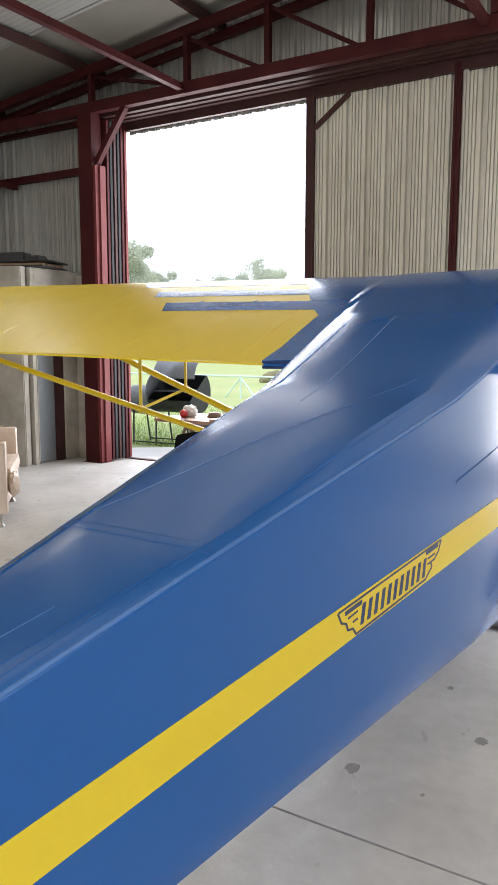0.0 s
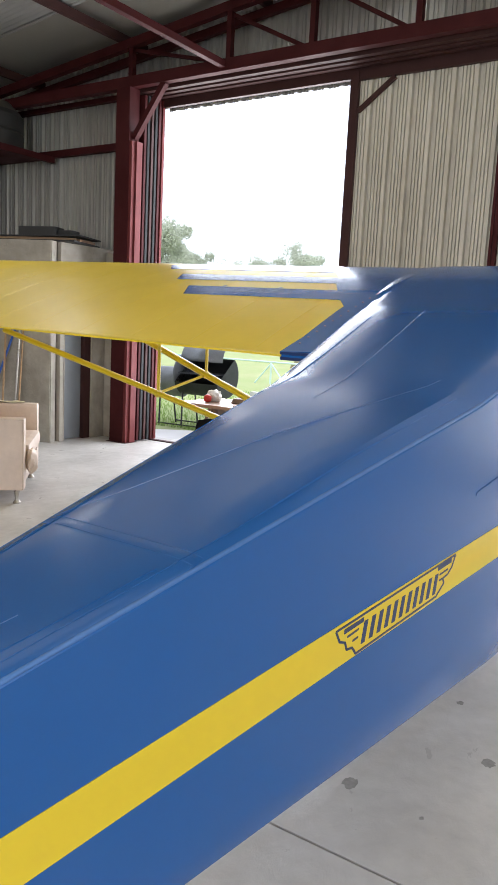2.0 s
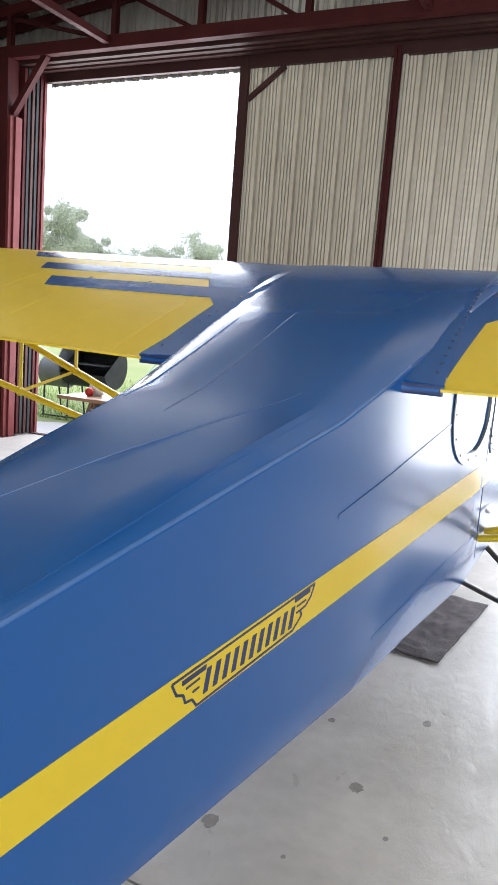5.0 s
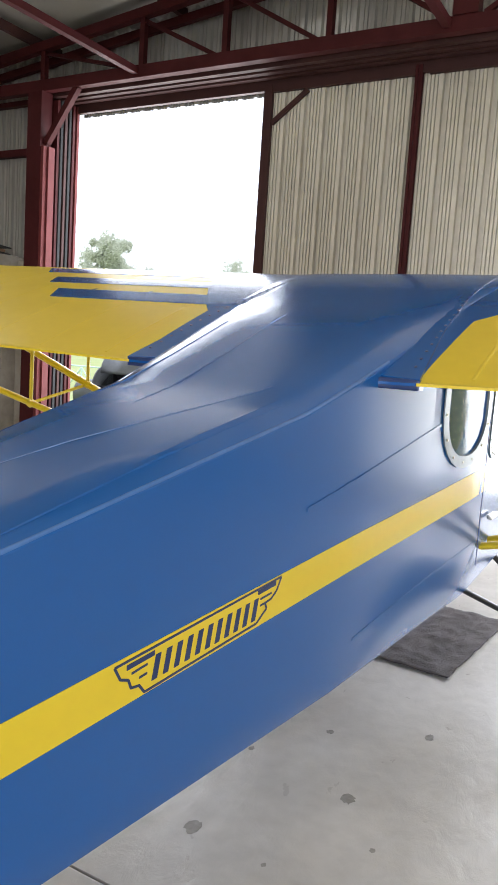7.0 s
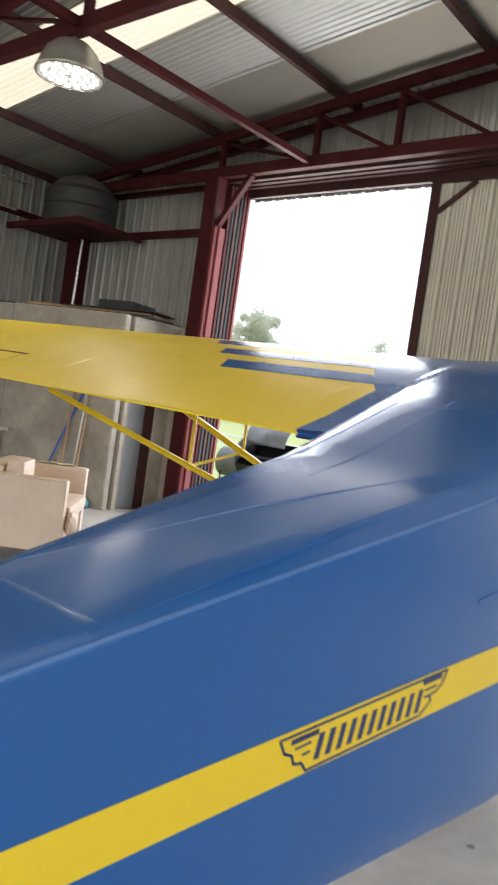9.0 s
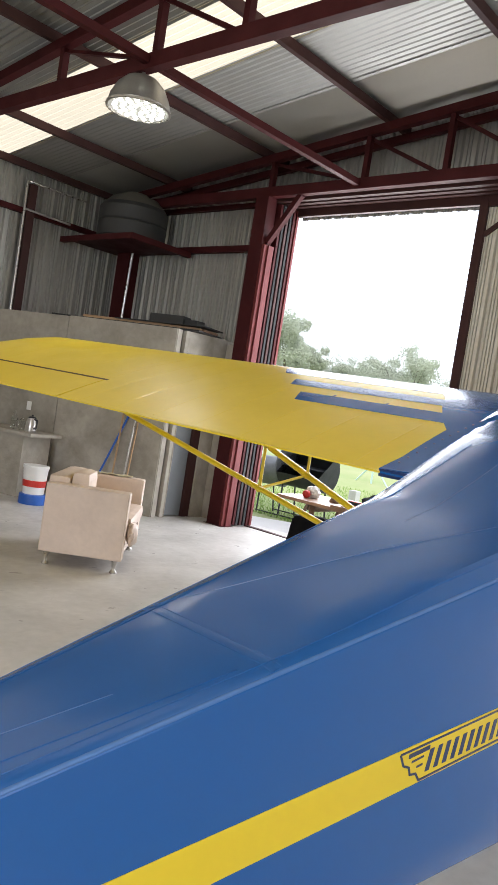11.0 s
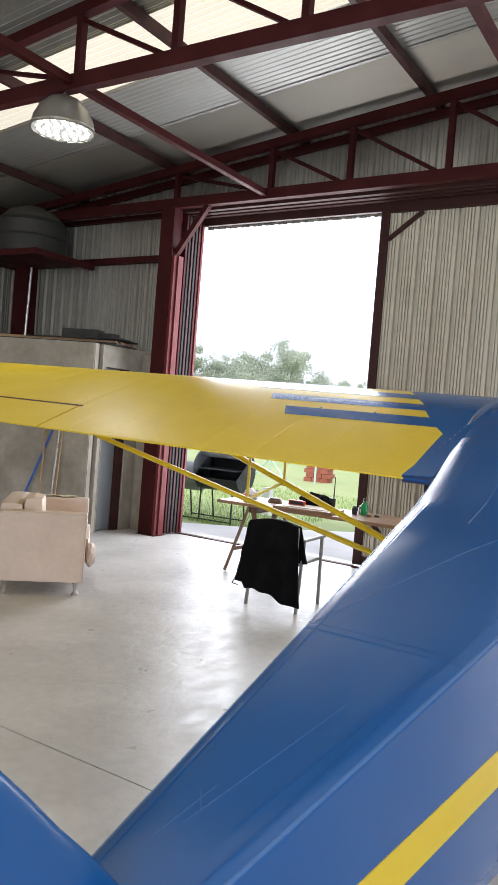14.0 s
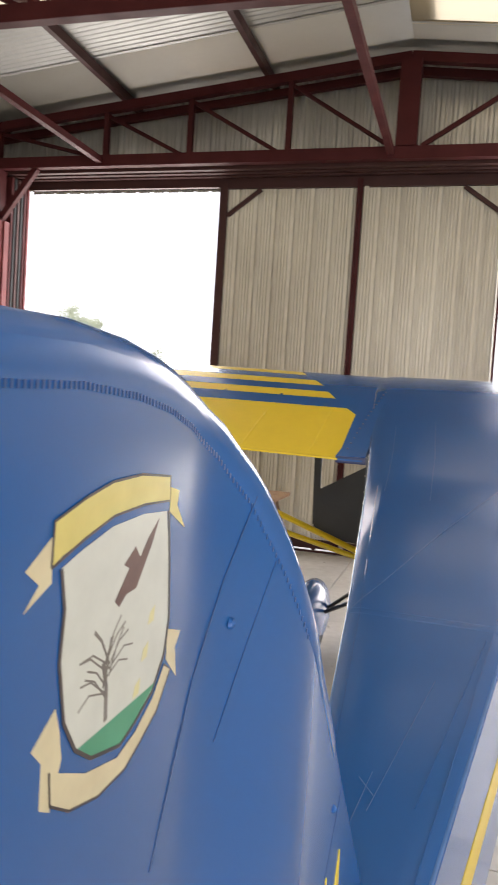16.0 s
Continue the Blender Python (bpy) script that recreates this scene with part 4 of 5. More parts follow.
# ---- fin, with the painted crest ----
FIN = [(1.12, 1.36), (1.15, 1.50), (1.20, 1.61), (1.27, 1.682), (1.34, 1.712), (1.42, 1.722), (1.50, 1.724), (1.56, 1.720), (1.61, 1.712), (1.65, 1.700), (1.70, 1.675), (1.75, 1.634), (1.80, 1.572),
       (1.85, 1.502), (1.90, 1.438), (1.96, 1.372), (2.02, 1.302), (2.09, 1.222), (2.16, 1.148), (2.22, 1.080), (2.28, 1.018), (2.33, 0.963), (2.37, 0.915), (2.40, 0.875)]


def fin_u(s):
    """The tail's middle line: straight at the fin, set a little to port behind it."""
    k = min(1.0, max(0.0, (1.86 - s) / 0.21))
    return -0.052 * k * k * (3 - 2 * k)


def fin_top(s):
    for (a, b), (c, d) in zip(FIN, FIN[1:]):
        if a <= s <= c:
            return b + (d - b) * (s - a) / (c - a)
    return FIN[0][1] if s < FIN[0][0] else FIN[-1][1]


def fin_foot(s):
    return 0.60 if s < 1.6 else 0.60 + (s - 1.6) * 0.262 / 0.80


FIN_T = 0.0122
bm = bmesh.new()
rows = []
for k in range(65):
    s = 1.12 + 1.28 * k / 64
    zt, zb = fin_top(s), fin_foot(s)
    slope = math.hypot(1, (fin_top(s + 0.02) - fin_top(s - 0.02)) / 0.04)
    right = [(zb + (zt - zb) * f, FIN_T) for f in (0, 0.25, 0.5, 0.75)] + [(max(zb, zt - d * slope), w) for d, w in ((0.030, 0.0121), (0.018, 0.0112), (0.009, 0.0088), (0.0035, 0.0055))]
    right.sort()
    right += [(zt, 0.0)]
    rows.append([bm.verts.new((fin_u(s) + w, s, z)) for z, w in right] + [bm.verts.new((fin_u(s) - w, s, z)) for z, w in reversed(right[:-1])])
for a, b in zip(rows, rows[1:]):
    for k in range(len(a) - 1):
        bm.faces.new((a[k], a[k + 1], b[k + 1], b[k]))
bm.faces.new(rows[0])
bm.faces.new(rows[-1][::-1])
fin = part("fin", bm, BLUE, plane_ob, "blue fabric tail fin", smooth=True, angle=60)


def fin_at(a, b, h):
    return (fin_u(a) + FIN_T + h, a, b)


def crest_at(a, b, h):
    """The crest's own drawing laid on the fin."""
    return fin_at(1.456 + 1.12 * (a - 1.406), 1.639 + 1.04 * (b - 1.652), h * 0.25)


def fin_shape(name, outline, h0, h1, material, parent=None, label="", to=crest_at):
    return part(name, prism(bmesh.new(), outline, h0, h1, to), material, parent or fin, label)


def fin_line(bm, pts, wd, h0, h1, to=crest_at):
    rows = []
    for k, (a, b) in enumerate(pts):
        (a0, b0), (a1, b1) = pts[max(0, k - 1)], pts[min(len(pts) - 1, k + 1)]
        L = math.hypot(a1 - a0, b1 - b0) or 1
        ox, oy = -(b1 - b0) / L * wd / 2, (a1 - a0) / L * wd / 2
        rows.append([bm.verts.new(to(a + ox * c, b + oy * c, h)) for c, h in ((-1, h0), (1, h0), (1, h1), (-1, h1))])
    for p, q in zip(rows, rows[1:]):
        for i in range(4):
            bm.faces.new((p[i], p[(i + 1) % 4], q[(i + 1) % 4], q[i]))
    bm.faces.new(rows[0])
    bm.faces.new(rows[-1][::-1])
    return bm


crest = fin_shape("crest", [(1.432, 1.618), (1.45, 1.624), (1.477, 1.631), (1.51, 1.633), (1.539, 1.631), (1.546, 1.600), (1.550, 1.563), (1.546, 1.541), (1.532, 1.522),
                            (1.510, 1.511), (1.496, 1.506), (1.466, 1.513), (1.451, 1.524), (1.440, 1.542), (1.434, 1.573), (1.436, 1.598)], 0.0, 0.0014, CREST_WHITE,
                  label="painted white shield with a tree, a dark wing shape and a green hill")
fin_shape("green_hill", [(1.453, 1.5235), (1.466, 1.514), (1.496, 1.507), (1.510, 1.512), (1.530, 1.523), (1.536, 1.527)], 0.0015, 0.0020, CREST_GREEN, crest)
fin_shape("top_banner", [(1.424, 1.620), (1.432, 1.624), (1.450, 1.629), (1.477, 1.6365), (1.510, 1.6385), (1.542, 1.637), (1.540, 1.652), (1.505, 1.6555), (1.474, 1.654), (1.450, 1.6485), (1.425, 1.641)], 0.0015, 0.0024, CREST_GOLD, crest)
fin_shape("banner_end", [(1.543, 1.645), (1.555, 1.642), (1.553, 1.633), (1.566, 1.617), (1.543, 1.630)], 0.0, 0.0014, CREST_GOLD, crest)
fin_shape("banner_end", [(1.424, 1.634), (1.406, 1.622), (1.416, 1.614), (1.406, 1.604), (1.425, 1.613)], 0.0, 0.0014, CREST_CREAM, crest)
fin_shape("lower_banner", [(1.430, 1.523), (1.444, 1.516), (1.462, 1.507), (1.494, 1.500), (1.514, 1.506), (1.534, 1.518), (1.547, 1.534), (1.556, 1.528), (1.540, 1.508), (1.520, 1.497),
                           (1.503, 1.489), (1.475, 1.488), (1.448, 1.495), (1.432, 1.506)], 0.0015, 0.0022, CREST_CREAM, crest)
fin_shape("banner_end", [(1.549, 1.556), (1.569, 1.549), (1.562, 1.540), (1.566, 1.520), (1.550, 1.536)], 0.0, 0.0014, CREST_CREAM, crest)
fin_shape("banner_end", [(1.433, 1.552), (1.416, 1.539), (1.424, 1.530), (1.424, 1.508), (1.432, 1.503), (1.440, 1.525), (1.437, 1.54)], 0.0, 0.0014, CREST_CREAM, crest)
ring_pts = [(1.432, 1.618), (1.436, 1.598), (1.434, 1.573), (1.440, 1.542), (1.451, 1.524), (1.466, 1.513), (1.496, 1.506), (1.510, 1.511), (1.532, 1.522), (1.546, 1.541), (1.550, 1.563), (1.546, 1.600), (1.541, 1.631)]
part("outline", fin_line(bmesh.new(), ring_pts, 0.0022, 0.0015, 0.0027), CREST_LINE, crest)
part("outline", fin_line(bmesh.new(), [(1.424, 1.620), (1.450, 1.629), (1.477, 1.6365), (1.510, 1.6385), (1.542, 1.637), (1.541, 1.652), (1.505, 1.6558), (1.474, 1.6545), (1.450, 1.649), (1.425, 1.641), (1.424, 1.620)], 0.0014, 0.0025, 0.0030), CREST_LINE, crest)
part("outline", fin_line(bmesh.new(), [(1.430, 1.523), (1.432, 1.506), (1.448, 1.495), (1.475, 1.488), (1.503, 1.489), (1.520, 1.497), (1.540, 1.508), (1.556, 1.528), (1.547, 1.534)], 0.0014, 0.0023, 0.0028), CREST_LINE, crest)
# the dark shape and the tree inside the shield, as plain strokes
fin_shape("dark_shape", [(1.482, 1.590), (1.487, 1.586), (1.494, 1.591), (1.505, 1.592), (1.514, 1.604), (1.522, 1.615), (1.529, 1.628), (1.516, 1.618), (1.508, 1.609), (1.502, 1.616), (1.490, 1.608), (1.496, 1.605)], 0.0015, 0.0020, CREST_BROWN, crest)
bm = bmesh.new()
fin_line(bm, [(1.479, 1.527), (1.478, 1.545), (1.474, 1.560)], 0.0035, 0.0015, 0.0019)
rnd = random.Random(5)
for k in range(16):
    a, b = 1.477 + rnd.uniform(-0.003, 0.003), 1.540 + rnd.uniform(0, 0.02)
    d = rnd.uniform(-1.3, 1.3)
    c = (a + math.sin(d) * 0.017, b + math.cos(d) * 0.017)
    fin_line(bm, [(a, b), c, (c[0] + math.sin(d * 1.5) * 0.010, c[1] + math.cos(d * 1.6) * 0.010)], 0.0011, 0.0015, 0.0019)
part("bare_tree", bm, CREST_TREE, crest)
for a, b in ((1.526, 1.570), (1.520, 1.550), (1.512, 1.531)):
    fin_shape("yellow_mark", [(a - 0.004, b - 0.004), (a + 0.003, b - 0.003), (a + 0.004, b + 0.006), (a - 0.002, b + 0.003)], 0.0015, 0.0019, CREST_YELLOW, crest)
for k, (a, b, c) in enumerate(((2.066, 1.150, 0.30), (1.985, 1.163, 0.28), (1.93, 1.10, 0.2))):
    fin_shape("fin_stripe", [(a, b), (a + 0.012, b - 0.10), (a + 0.05, b - c), (a + 0.01, b - c), (a - 0.035, b - 0.07)], 0.0, 0.0014, YELLOW, fin, "yellow flash at the foot of the fin", fin_at)
# sewn tape along the fin's edge, with its pinked border, and the lines over the ribs
bm = bmesh.new()
rows = []
for k in range(56):
    s = 1.20 + 0.80 * k / 55
    sl = (fin_top(s + 0.02) - fin_top(s - 0.02)) / 0.04
    L = math.hypot(1, sl)
    rows.append([bm.verts.new(fin_at(s + sl / L * d, fin_top(s) - d / L, h)) for d, h in ((0.031 + 0.0015 * (k % 2), -0.0006), (0.030, 0.0007), (0.016, -0.0004), (0.012, -0.0012))])
for a, b in zip(rows, rows[1:]):
    for i in range(3):
        bm.faces.new((a[i], a[i + 1], b[i + 1], b[i]))
part("edge_tape", bm, BLUE, fin, "pinked fabric tape along the fin's edge", smooth=True, angle=60)
for k in range(120):
    s = 1.30 + 0.55 * k / 119
    sl = (fin_top(s + 0.02) - fin_top(s - 0.02)) / 0.04
    L = math.hypot(1, sl)
    p = fin_at(s + sl / L * 0.0325, fin_top(s) - 0.0325 / L, 0)
    if k == 0:
        stitch = bmesh.new()
    box(stitch, (p[0] - 0.001, p[1] - 0.0009, p[2] - 0.002), (p[0] + 0.0006, p[1] + 0.0009, p[2] + 0.002))
part("stitching", stitch, SEAM_DARK, fin, "dark row of stitches beside the tape")
part("stitch_line", fin_line(bmesh.new(), [(1.735, 1.615), (1.70, 1.555), (1.665, 1.49), (1.61, 1.38)], 0.0012, 0.0, 0.0006, fin_at), SEAM_DARK, fin, "rib stitching")
part("stitch_line", fin_line(bmesh.new(), [(1.765, 1.56), (1.735, 1.50), (1.70, 1.43)], 0.0008, 0.0, 0.0005, fin_at), SEAM_DARK, fin, "rib stitching")
part("stitch_line", fin_line(bmesh.new(), [(2.05, 1.235), (1.98, 1.17), (1.90, 1.09)], 0.0008, 0.0, 0.0005, fin_at), SEAM_DARK, fin, "rib stitching")
for a, b in ((1.712, 1.519), (2.00, 1.235)):
    part("fin_bolt", lathe(bmesh.new(), [(0.005, 0), (0.004, 0.003), (0.0, 0.005)], 10, Matrix.Translation(fin_at(a, b, 0)) @ pose(0, 0, 0, 0, 90)), BLUE, fin, "painted bolt head")

# ---- undercarriage ----
for sgn in (-1, 1):
    c = Vector((sgn * 0.91, 6.08, 0.235))
    gear = part("wheel", lathe(bmesh.new(), [(0.06, -0.06), (0.15, -0.065), (0.195, -0.05), (0.21, 0), (0.195, 0.05), (0.15, 0.065), (0.06, 0.06)], 28,
                               Matrix.Translation(c - Vector((0, 0, 0.025))) @ pose(0, 0, 0, 0, 90)), RUBBER, plane_ob, "black rubber main wheel", smooth=True)
    bm = bmesh.new()
    bmesh.ops.create_uvsphere(bm, u_segments=28, v_segments=18, radius=1.0)
    for v in list(bm.verts):
        if v.co.z < -0.52:
            v.co.z = -0.52
    for v in bm.verts:
        y = v.co.y
        taper = 1.0 - 0.45 * max(0, -y) ** 1.5
        v.co = Vector((v.co.x * 0.115 * taper, y * 0.40 - 0.06, v.co.z * 0.235 * (1 - 0.25 * max(0, -y))))
    bmesh.ops.transform(bm, matrix=Matrix.Translation(c + Vector((0, 0, 0.06))), verts=bm.verts)
    part("wheel_spat", bm, BLUE, plane_ob, "glossy blue streamlined wheel fairing", smooth=True, angle=50)
    part("gear_leg", tube(bmesh.new(), c + Vector((-sgn * 0.04, 0, 0.05)), (sgn * 0.42, 6.10, 0.66), 0.022, n=12, flat=0.6), BLACK, plane_ob, "black steel gear leg", smooth=True)
    part("gear_leg", tube(bmesh.new(), c + Vector((-sgn * 0.04, 0, 0.05)), (sgn * 0.42, 5.55, 0.62), 0.020, n=12, flat=0.6), BLACK, plane_ob, smooth=True)

# port cabin door, swung open
DO = Matrix.Translation((-0.52, 5.90, 0)) @ pose(0, 0, 0, 0, 0, DOOR_SWING)
dr = part("cabin_door", prism(bmesh.new(), [(0.0, 0.82), (-0.32, 0.845), (-0.375, 0.88), (-0.395, 1.13), (0.0, 1.36)], 0, 0.025,
                              lambda a, b, h: DO @ Vector((a, h, b))), BLACK, plane_ob, "open cabin door with black inner lining")
part("door_frame", prism(bmesh.new(), [(-0.393, 0.92), (-0.35, 0.92), (-0.365, 1.60), (-0.415, 1.60)], 0.026, 0.045, lambda a, b, h: DO @ Vector((a, h, b))), BLACK, dr)
part("door_frame", prism(bmesh.new(), [(-0.365, 1.56), (-0.01, 1.56), (-0.01, 1.60), (-0.365, 1.60)], 0.026, 0.045, lambda a, b, h: DO @ Vector((a, h, b))), BLACK, dr)

GUM = "grey-green gum tree far across the grass"
TREES = [(-45.8, 60.0, 11.8, 4.2, 1, GUM), (-35.0, 65.0, 9.9, 4.6, 2, GUM), (-41.5, 66.0, 7.9, 4.0, 3, GUM), (-28.2, 65.0, 6.3, 2.4, 4, GUM), (-38.5, 68.0, 8.2, 3.6, 5, GUM),
         (-31.5, 67.0, 7.0, 3.0, 6, GUM), (-23.5, 66.0, 5.3, 2.8, 7, GUM), (-52.0, 64.0, 9.0, 4.2, 8, GUM)]

# ---- concrete store room in the corner ----
K, C1, C2 = Vector((-5.18, 8.49)), Vector((-6.72, 7.90)), Vector((-8.28, 7.50))
TOPZ = 2.455


def wall_run(name, a, b, z0, z1, t, label, material=PLASTER):
    d = (b - a).normalized()
    nrm = Vector((-d.y, d.x)) * t
    bm = bmesh.new()
    prism(bm, [tuple(a), tuple(b), tuple(b + nrm), tuple(a + nrm)], z0, z1, lambda x, y, h: (x, y, h))
    es = [e for e in bm.edges if abs(e.verts[0].co.z - e.verts[1].co.z) > 0.5]
    bmesh.ops.bevel(bm, geom=es, offset=0.012, segments=2, affect="EDGES")
    o = part(name, bm, material)
    return tagged(o, label, "wall", kind="structure")


wall_run("store_wall_1", K + Vector((0, 0.0)), C1, 0, TOPZ, -0.14, "bare cement rendered store room wall")
wall_run("store_wall_2", C1 + Vector((-0.002, 0.0)), C2, 0, TOPZ - 0.01, -0.14, "bare cement rendered store room wall, darker")
side_wall = bmesh.new()
box(side_wall, (-5.34, 8.642, 0), (-5.18, 8.70, TOPZ - 0.002))
box(side_wall, (-5.34, 8.702, 2.17), (-5.18, 9.18, TOPZ - 0.002))
box(side_wall, (-5.34, 9.182, 0), (-5.18, 9.62, TOPZ - 0.002))
tagged(part("store_wall_3", side_wall, PLASTER), "cement wall with a doorway beside the red column", "wall", kind="structure")
pier = part("pier", one_box((-5.175, 9.40, 0), (-4.87, 9.62, 2.40), 0.015), PLASTER)
tagged(pier, "stained concrete pier beside the red column", "pier", kind="structure")
sd = part("store_door", one_box((-5.30, 8.712, 0.01), (-5.255, 9.06, 2.16), 0.004), DOORGREY)
tagged(sd, "closed grey painted steel store room door", "door")
part("door_jamb", one_box((-5.30, 8.702, 0.0), (-5.172, 8.711, 2.168)), PLASTER, sd, "cement coated door jamb")
part("door_post", one_box((-5.31, 9.065, 0.0), (-5.20, 9.178, 2.168), 0.004), STEEL_DARK, sd, "dark brown steel door post")
slabtop = part("store_roof", prism(bmesh.new(), [(-5.35, 8.66), (-6.70, 8.06), (-8.28, 7.66), (-8.28, 9.60), (-5.35, 9.60)], TOPZ - 0.10, TOPZ - 0.015, lambda a, b, h: (a, b, h)), PLASTER)
tagged(slabtop, "rough concrete roof slab of the store room", "roof slab", kind="structure")


def board(name, x, y, z, lx, ly, t, rz, material, label, rx=0, ry=0):
    o = part(name, one_box((-lx / 2, -ly / 2, 0), (lx / 2, ly / 2, t), min(0.004, t / 4)), material)
    o.matrix_world = pose(x, y, z, rx, ry, rz)
    return tagged(o, label, "board", "stored boards")


board("black_sheet", -6.2, 8.62, TOPZ + 0.002, 2.3, 0.72, 0.02, 20, RUBBER, "black sheet lying on the store room roof")
board("plank", -5.75, 8.66, TOPZ + 0.024, 1.25, 0.22, 0.04, 24, WOOD_PALE, "raw pine plank on the store room roof")
board("plank", -6.55, 8.35, TOPZ + 0.024, 0.62, 0.15, 0.045, 22, WOOD_PALE, "raw pine plank on the store room roof")
board("plank", -5.60, 8.95, TOPZ + 0.024, 0.90, 0.35, 0.035, 14, WOOD, "brown wooden board on the store room roof")
board("dark_sheet", -5.72, 8.80, TOPZ + 0.066, 1.35, 0.60, 0.014, 21, IRON, "grey sheet lying over the boards", 0, -1.0)
board("foil_sheet", -5.55, 8.62, TOPZ + 0.004, 0.7, 0.08, 0.02, 24, CHROME, "crumpled foil edge on the roof slab")
blk = part("cement_block", one_box((-0.26, -0.11, 0), (0.26, 0.11, 0.125), 0.01), TANK)
blk.matrix_world = pose(-5.72, 8.80, TOPZ + 0.082, 0, 0, 18)
tagged(blk, "dark grey block on stacked boards", "block")
blk2 = part("cement_block", one_box((-0.13, -0.09, 0), (0.13, 0.09, 0.085), 0.01), TANK)
blk2.matrix_world = pose(-5.40, 8.93, TOPZ + 0.082, 0, 0, 10)
tagged(blk2, "small dark grey block on stacked boards", "block")

# water tank on its corner platform
tank = thing("water_tank", "dark grey plastic water tank with a dusty lid", "water tank", m=pose(-7.16, 9.05, 3.74))
part("body", lathe(bmesh.new(), [(0.49, 0), (0.51, 0.03), (0.51, 0.24), (0.495, 0.26), (0.51, 0.28), (0.51, 0.46), (0.47, 0.52)], 40), TANK, tank, smooth=True, angle=30)
part("lid", lathe(bmesh.new(), [(0.47, 0.521), (0.34, 0.65), (0.21, 0.69), (0.18, 0.72), (0.0, 0.725)], 40), TANK_TOP, tank, "dusty tan conical top", smooth=True, angle=40)
plat = thing("tank_platform", "dark red steel platform in the corner", "platform")
part("deck", one_box((XL + 0.12, 8.58, 3.715), (-6.50, 9.64, 3.738)), STEEL, plat)
part("edge_beam", one_box((XL + 0.12, 8.50, 3.655), (-6.50, 8.575, 3.738), 0.004), STEEL, plat)
part("edge_beam", one_box((-6.498, 8.50, 3.655), (-6.43, 9.64, 3.738), 0.004), STEEL, plat)
part("post", one_box((-7.92, 9.42, 0), (-7.62, 9.63, 3.712), 0.008), STEEL, plat)
part("conduit", tube(bmesh.new(), (-7.58, 9.40, 2.2), (-7.52, 9.40, 3.69), 0.02), CHROME, plat, "pale upright pipe")
pipe = thing("wall_pipe", "thin grey water pipe bent along the side wall", "pipe")
for a, b in (((-8.1, 7.8, 2.4), (-8.1, 7.8, 4.35)), ((-8.1, 7.8, 4.35), (-8.0, 8.75, 4.33)), ((-8.1, 7.8, 3.95), (-7.95, 8.5, 3.90))):
    part("pipe_run", tube(bmesh.new(), a, b, 0.018), CHROME, pipe)

# things leaning and standing before the store room
for a, b, r, material, label in (((-5.62, 8.10, 0.0), (-5.70, 8.27, 2.0), 0.012, WOOD_PALE, "thin wooden pole leaning on the cement wall"),
                                 ((-5.47, 8.16, 0.0), (-5.52, 8.34, 1.95), 0.012, CHROME, "thin metal pole leaning on the cement wall"),
                                 ((-5.98, 8.00, 0.0), (-5.55, 8.33, 1.55), 0.014, BLUEP, "blue plastic pole leaning on the cement wall"),
                                 ((-5.43, 8.18, 0.0), (-5.49, 8.355, 1.7), 0.010, WOOD_PALE, "thin wooden pole leaning on the cement wall")):
    o = part("leaning_pole", tube(bmesh.new(), a, b, r), material)
    tagged(o, label, "pole", "leaning poles")
bag = bmesh.new()
bmesh.ops.create_icosphere(bag, subdivisions=3, radius=0.10)
for v in bag.verts:
    v.co = Vector((v.co.x * 1.2, v.co.y * 0.8, max(0, v.co.z * 0.9 + 0.06) + 0.0)) + Vector((noise.noise(v.co * 14) * 0.02, 0, 0))
bag = part("plastic_bag", bag, mat("green_plastic_film", (0.03, 0.30, 0.16), 0.3, vary=0.5, scale=14, tint=(0.05, 0.10, 0.35)), smooth=True)
bag.matrix_world = pose(-5.35, 8.30, 0.0)
tagged(bag, "crumpled green and blue plastic bag on the floor", "bag")
counter = thing("counter", "rough cement counter with a stone top", "counter", m=pose(-7.02, 7.36, 0, 0, 0, 14))
part("top", one_box((-0.80, -0.28, 0.80), (0.72, 0.30, 0.845), 0.006), PLASTER, counter)
part("support", one_box((-0.75, -0.22, 0), (0.55, 0.28, 0.797), 0.01), PLASTER, counter)
kettle = thing("kettle", "brushed steel electric kettle with a black handle", "kettle", m=pose(-6.52, 7.42, 0.846))
part("body", lathe(bmesh.new(), [(0.075, 0), (0.078, 0.02), (0.07, 0.12), (0.055, 0.18)], 24), CHROME, kettle, smooth=True, angle=40)
part("lid", lathe(bmesh.new(), [(0.055, 0.181), (0.04, 0.20), (0.012, 0.205), (0.012, 0.225), (0, 0.227)], 20), BLACK, kettle, smooth=True, angle=40)
part("handle", tube(tube(tube(bmesh.new(), (0.06, 0, 0.17), (0.12, 0, 0.16), 0.011), (0.12, 0, 0.16), (0.115, 0, 0.06), 0.011), (0.115, 0, 0.06), (0.072, 0, 0.05), 0.011), BLACK, kettle)
for x, y, h in ((-6.72, 7.40, 0.20), (-6.82, 7.34, 0.24), (-6.90, 7.42, 0.17)):
    j = part("glass_jar", lathe(bmesh.new(), [(0.035, 0), (0.038, h * 0.6), (0.016, h * 0.75), (0.016, h)], 16), PANE, smooth=True)
    j.matrix_world = pose(x, y, 0.846)
    tagged(j, "clear glass bottle on the counter", "bottle", "counter bottles")
sw_d = (C1 - C2).normalized()
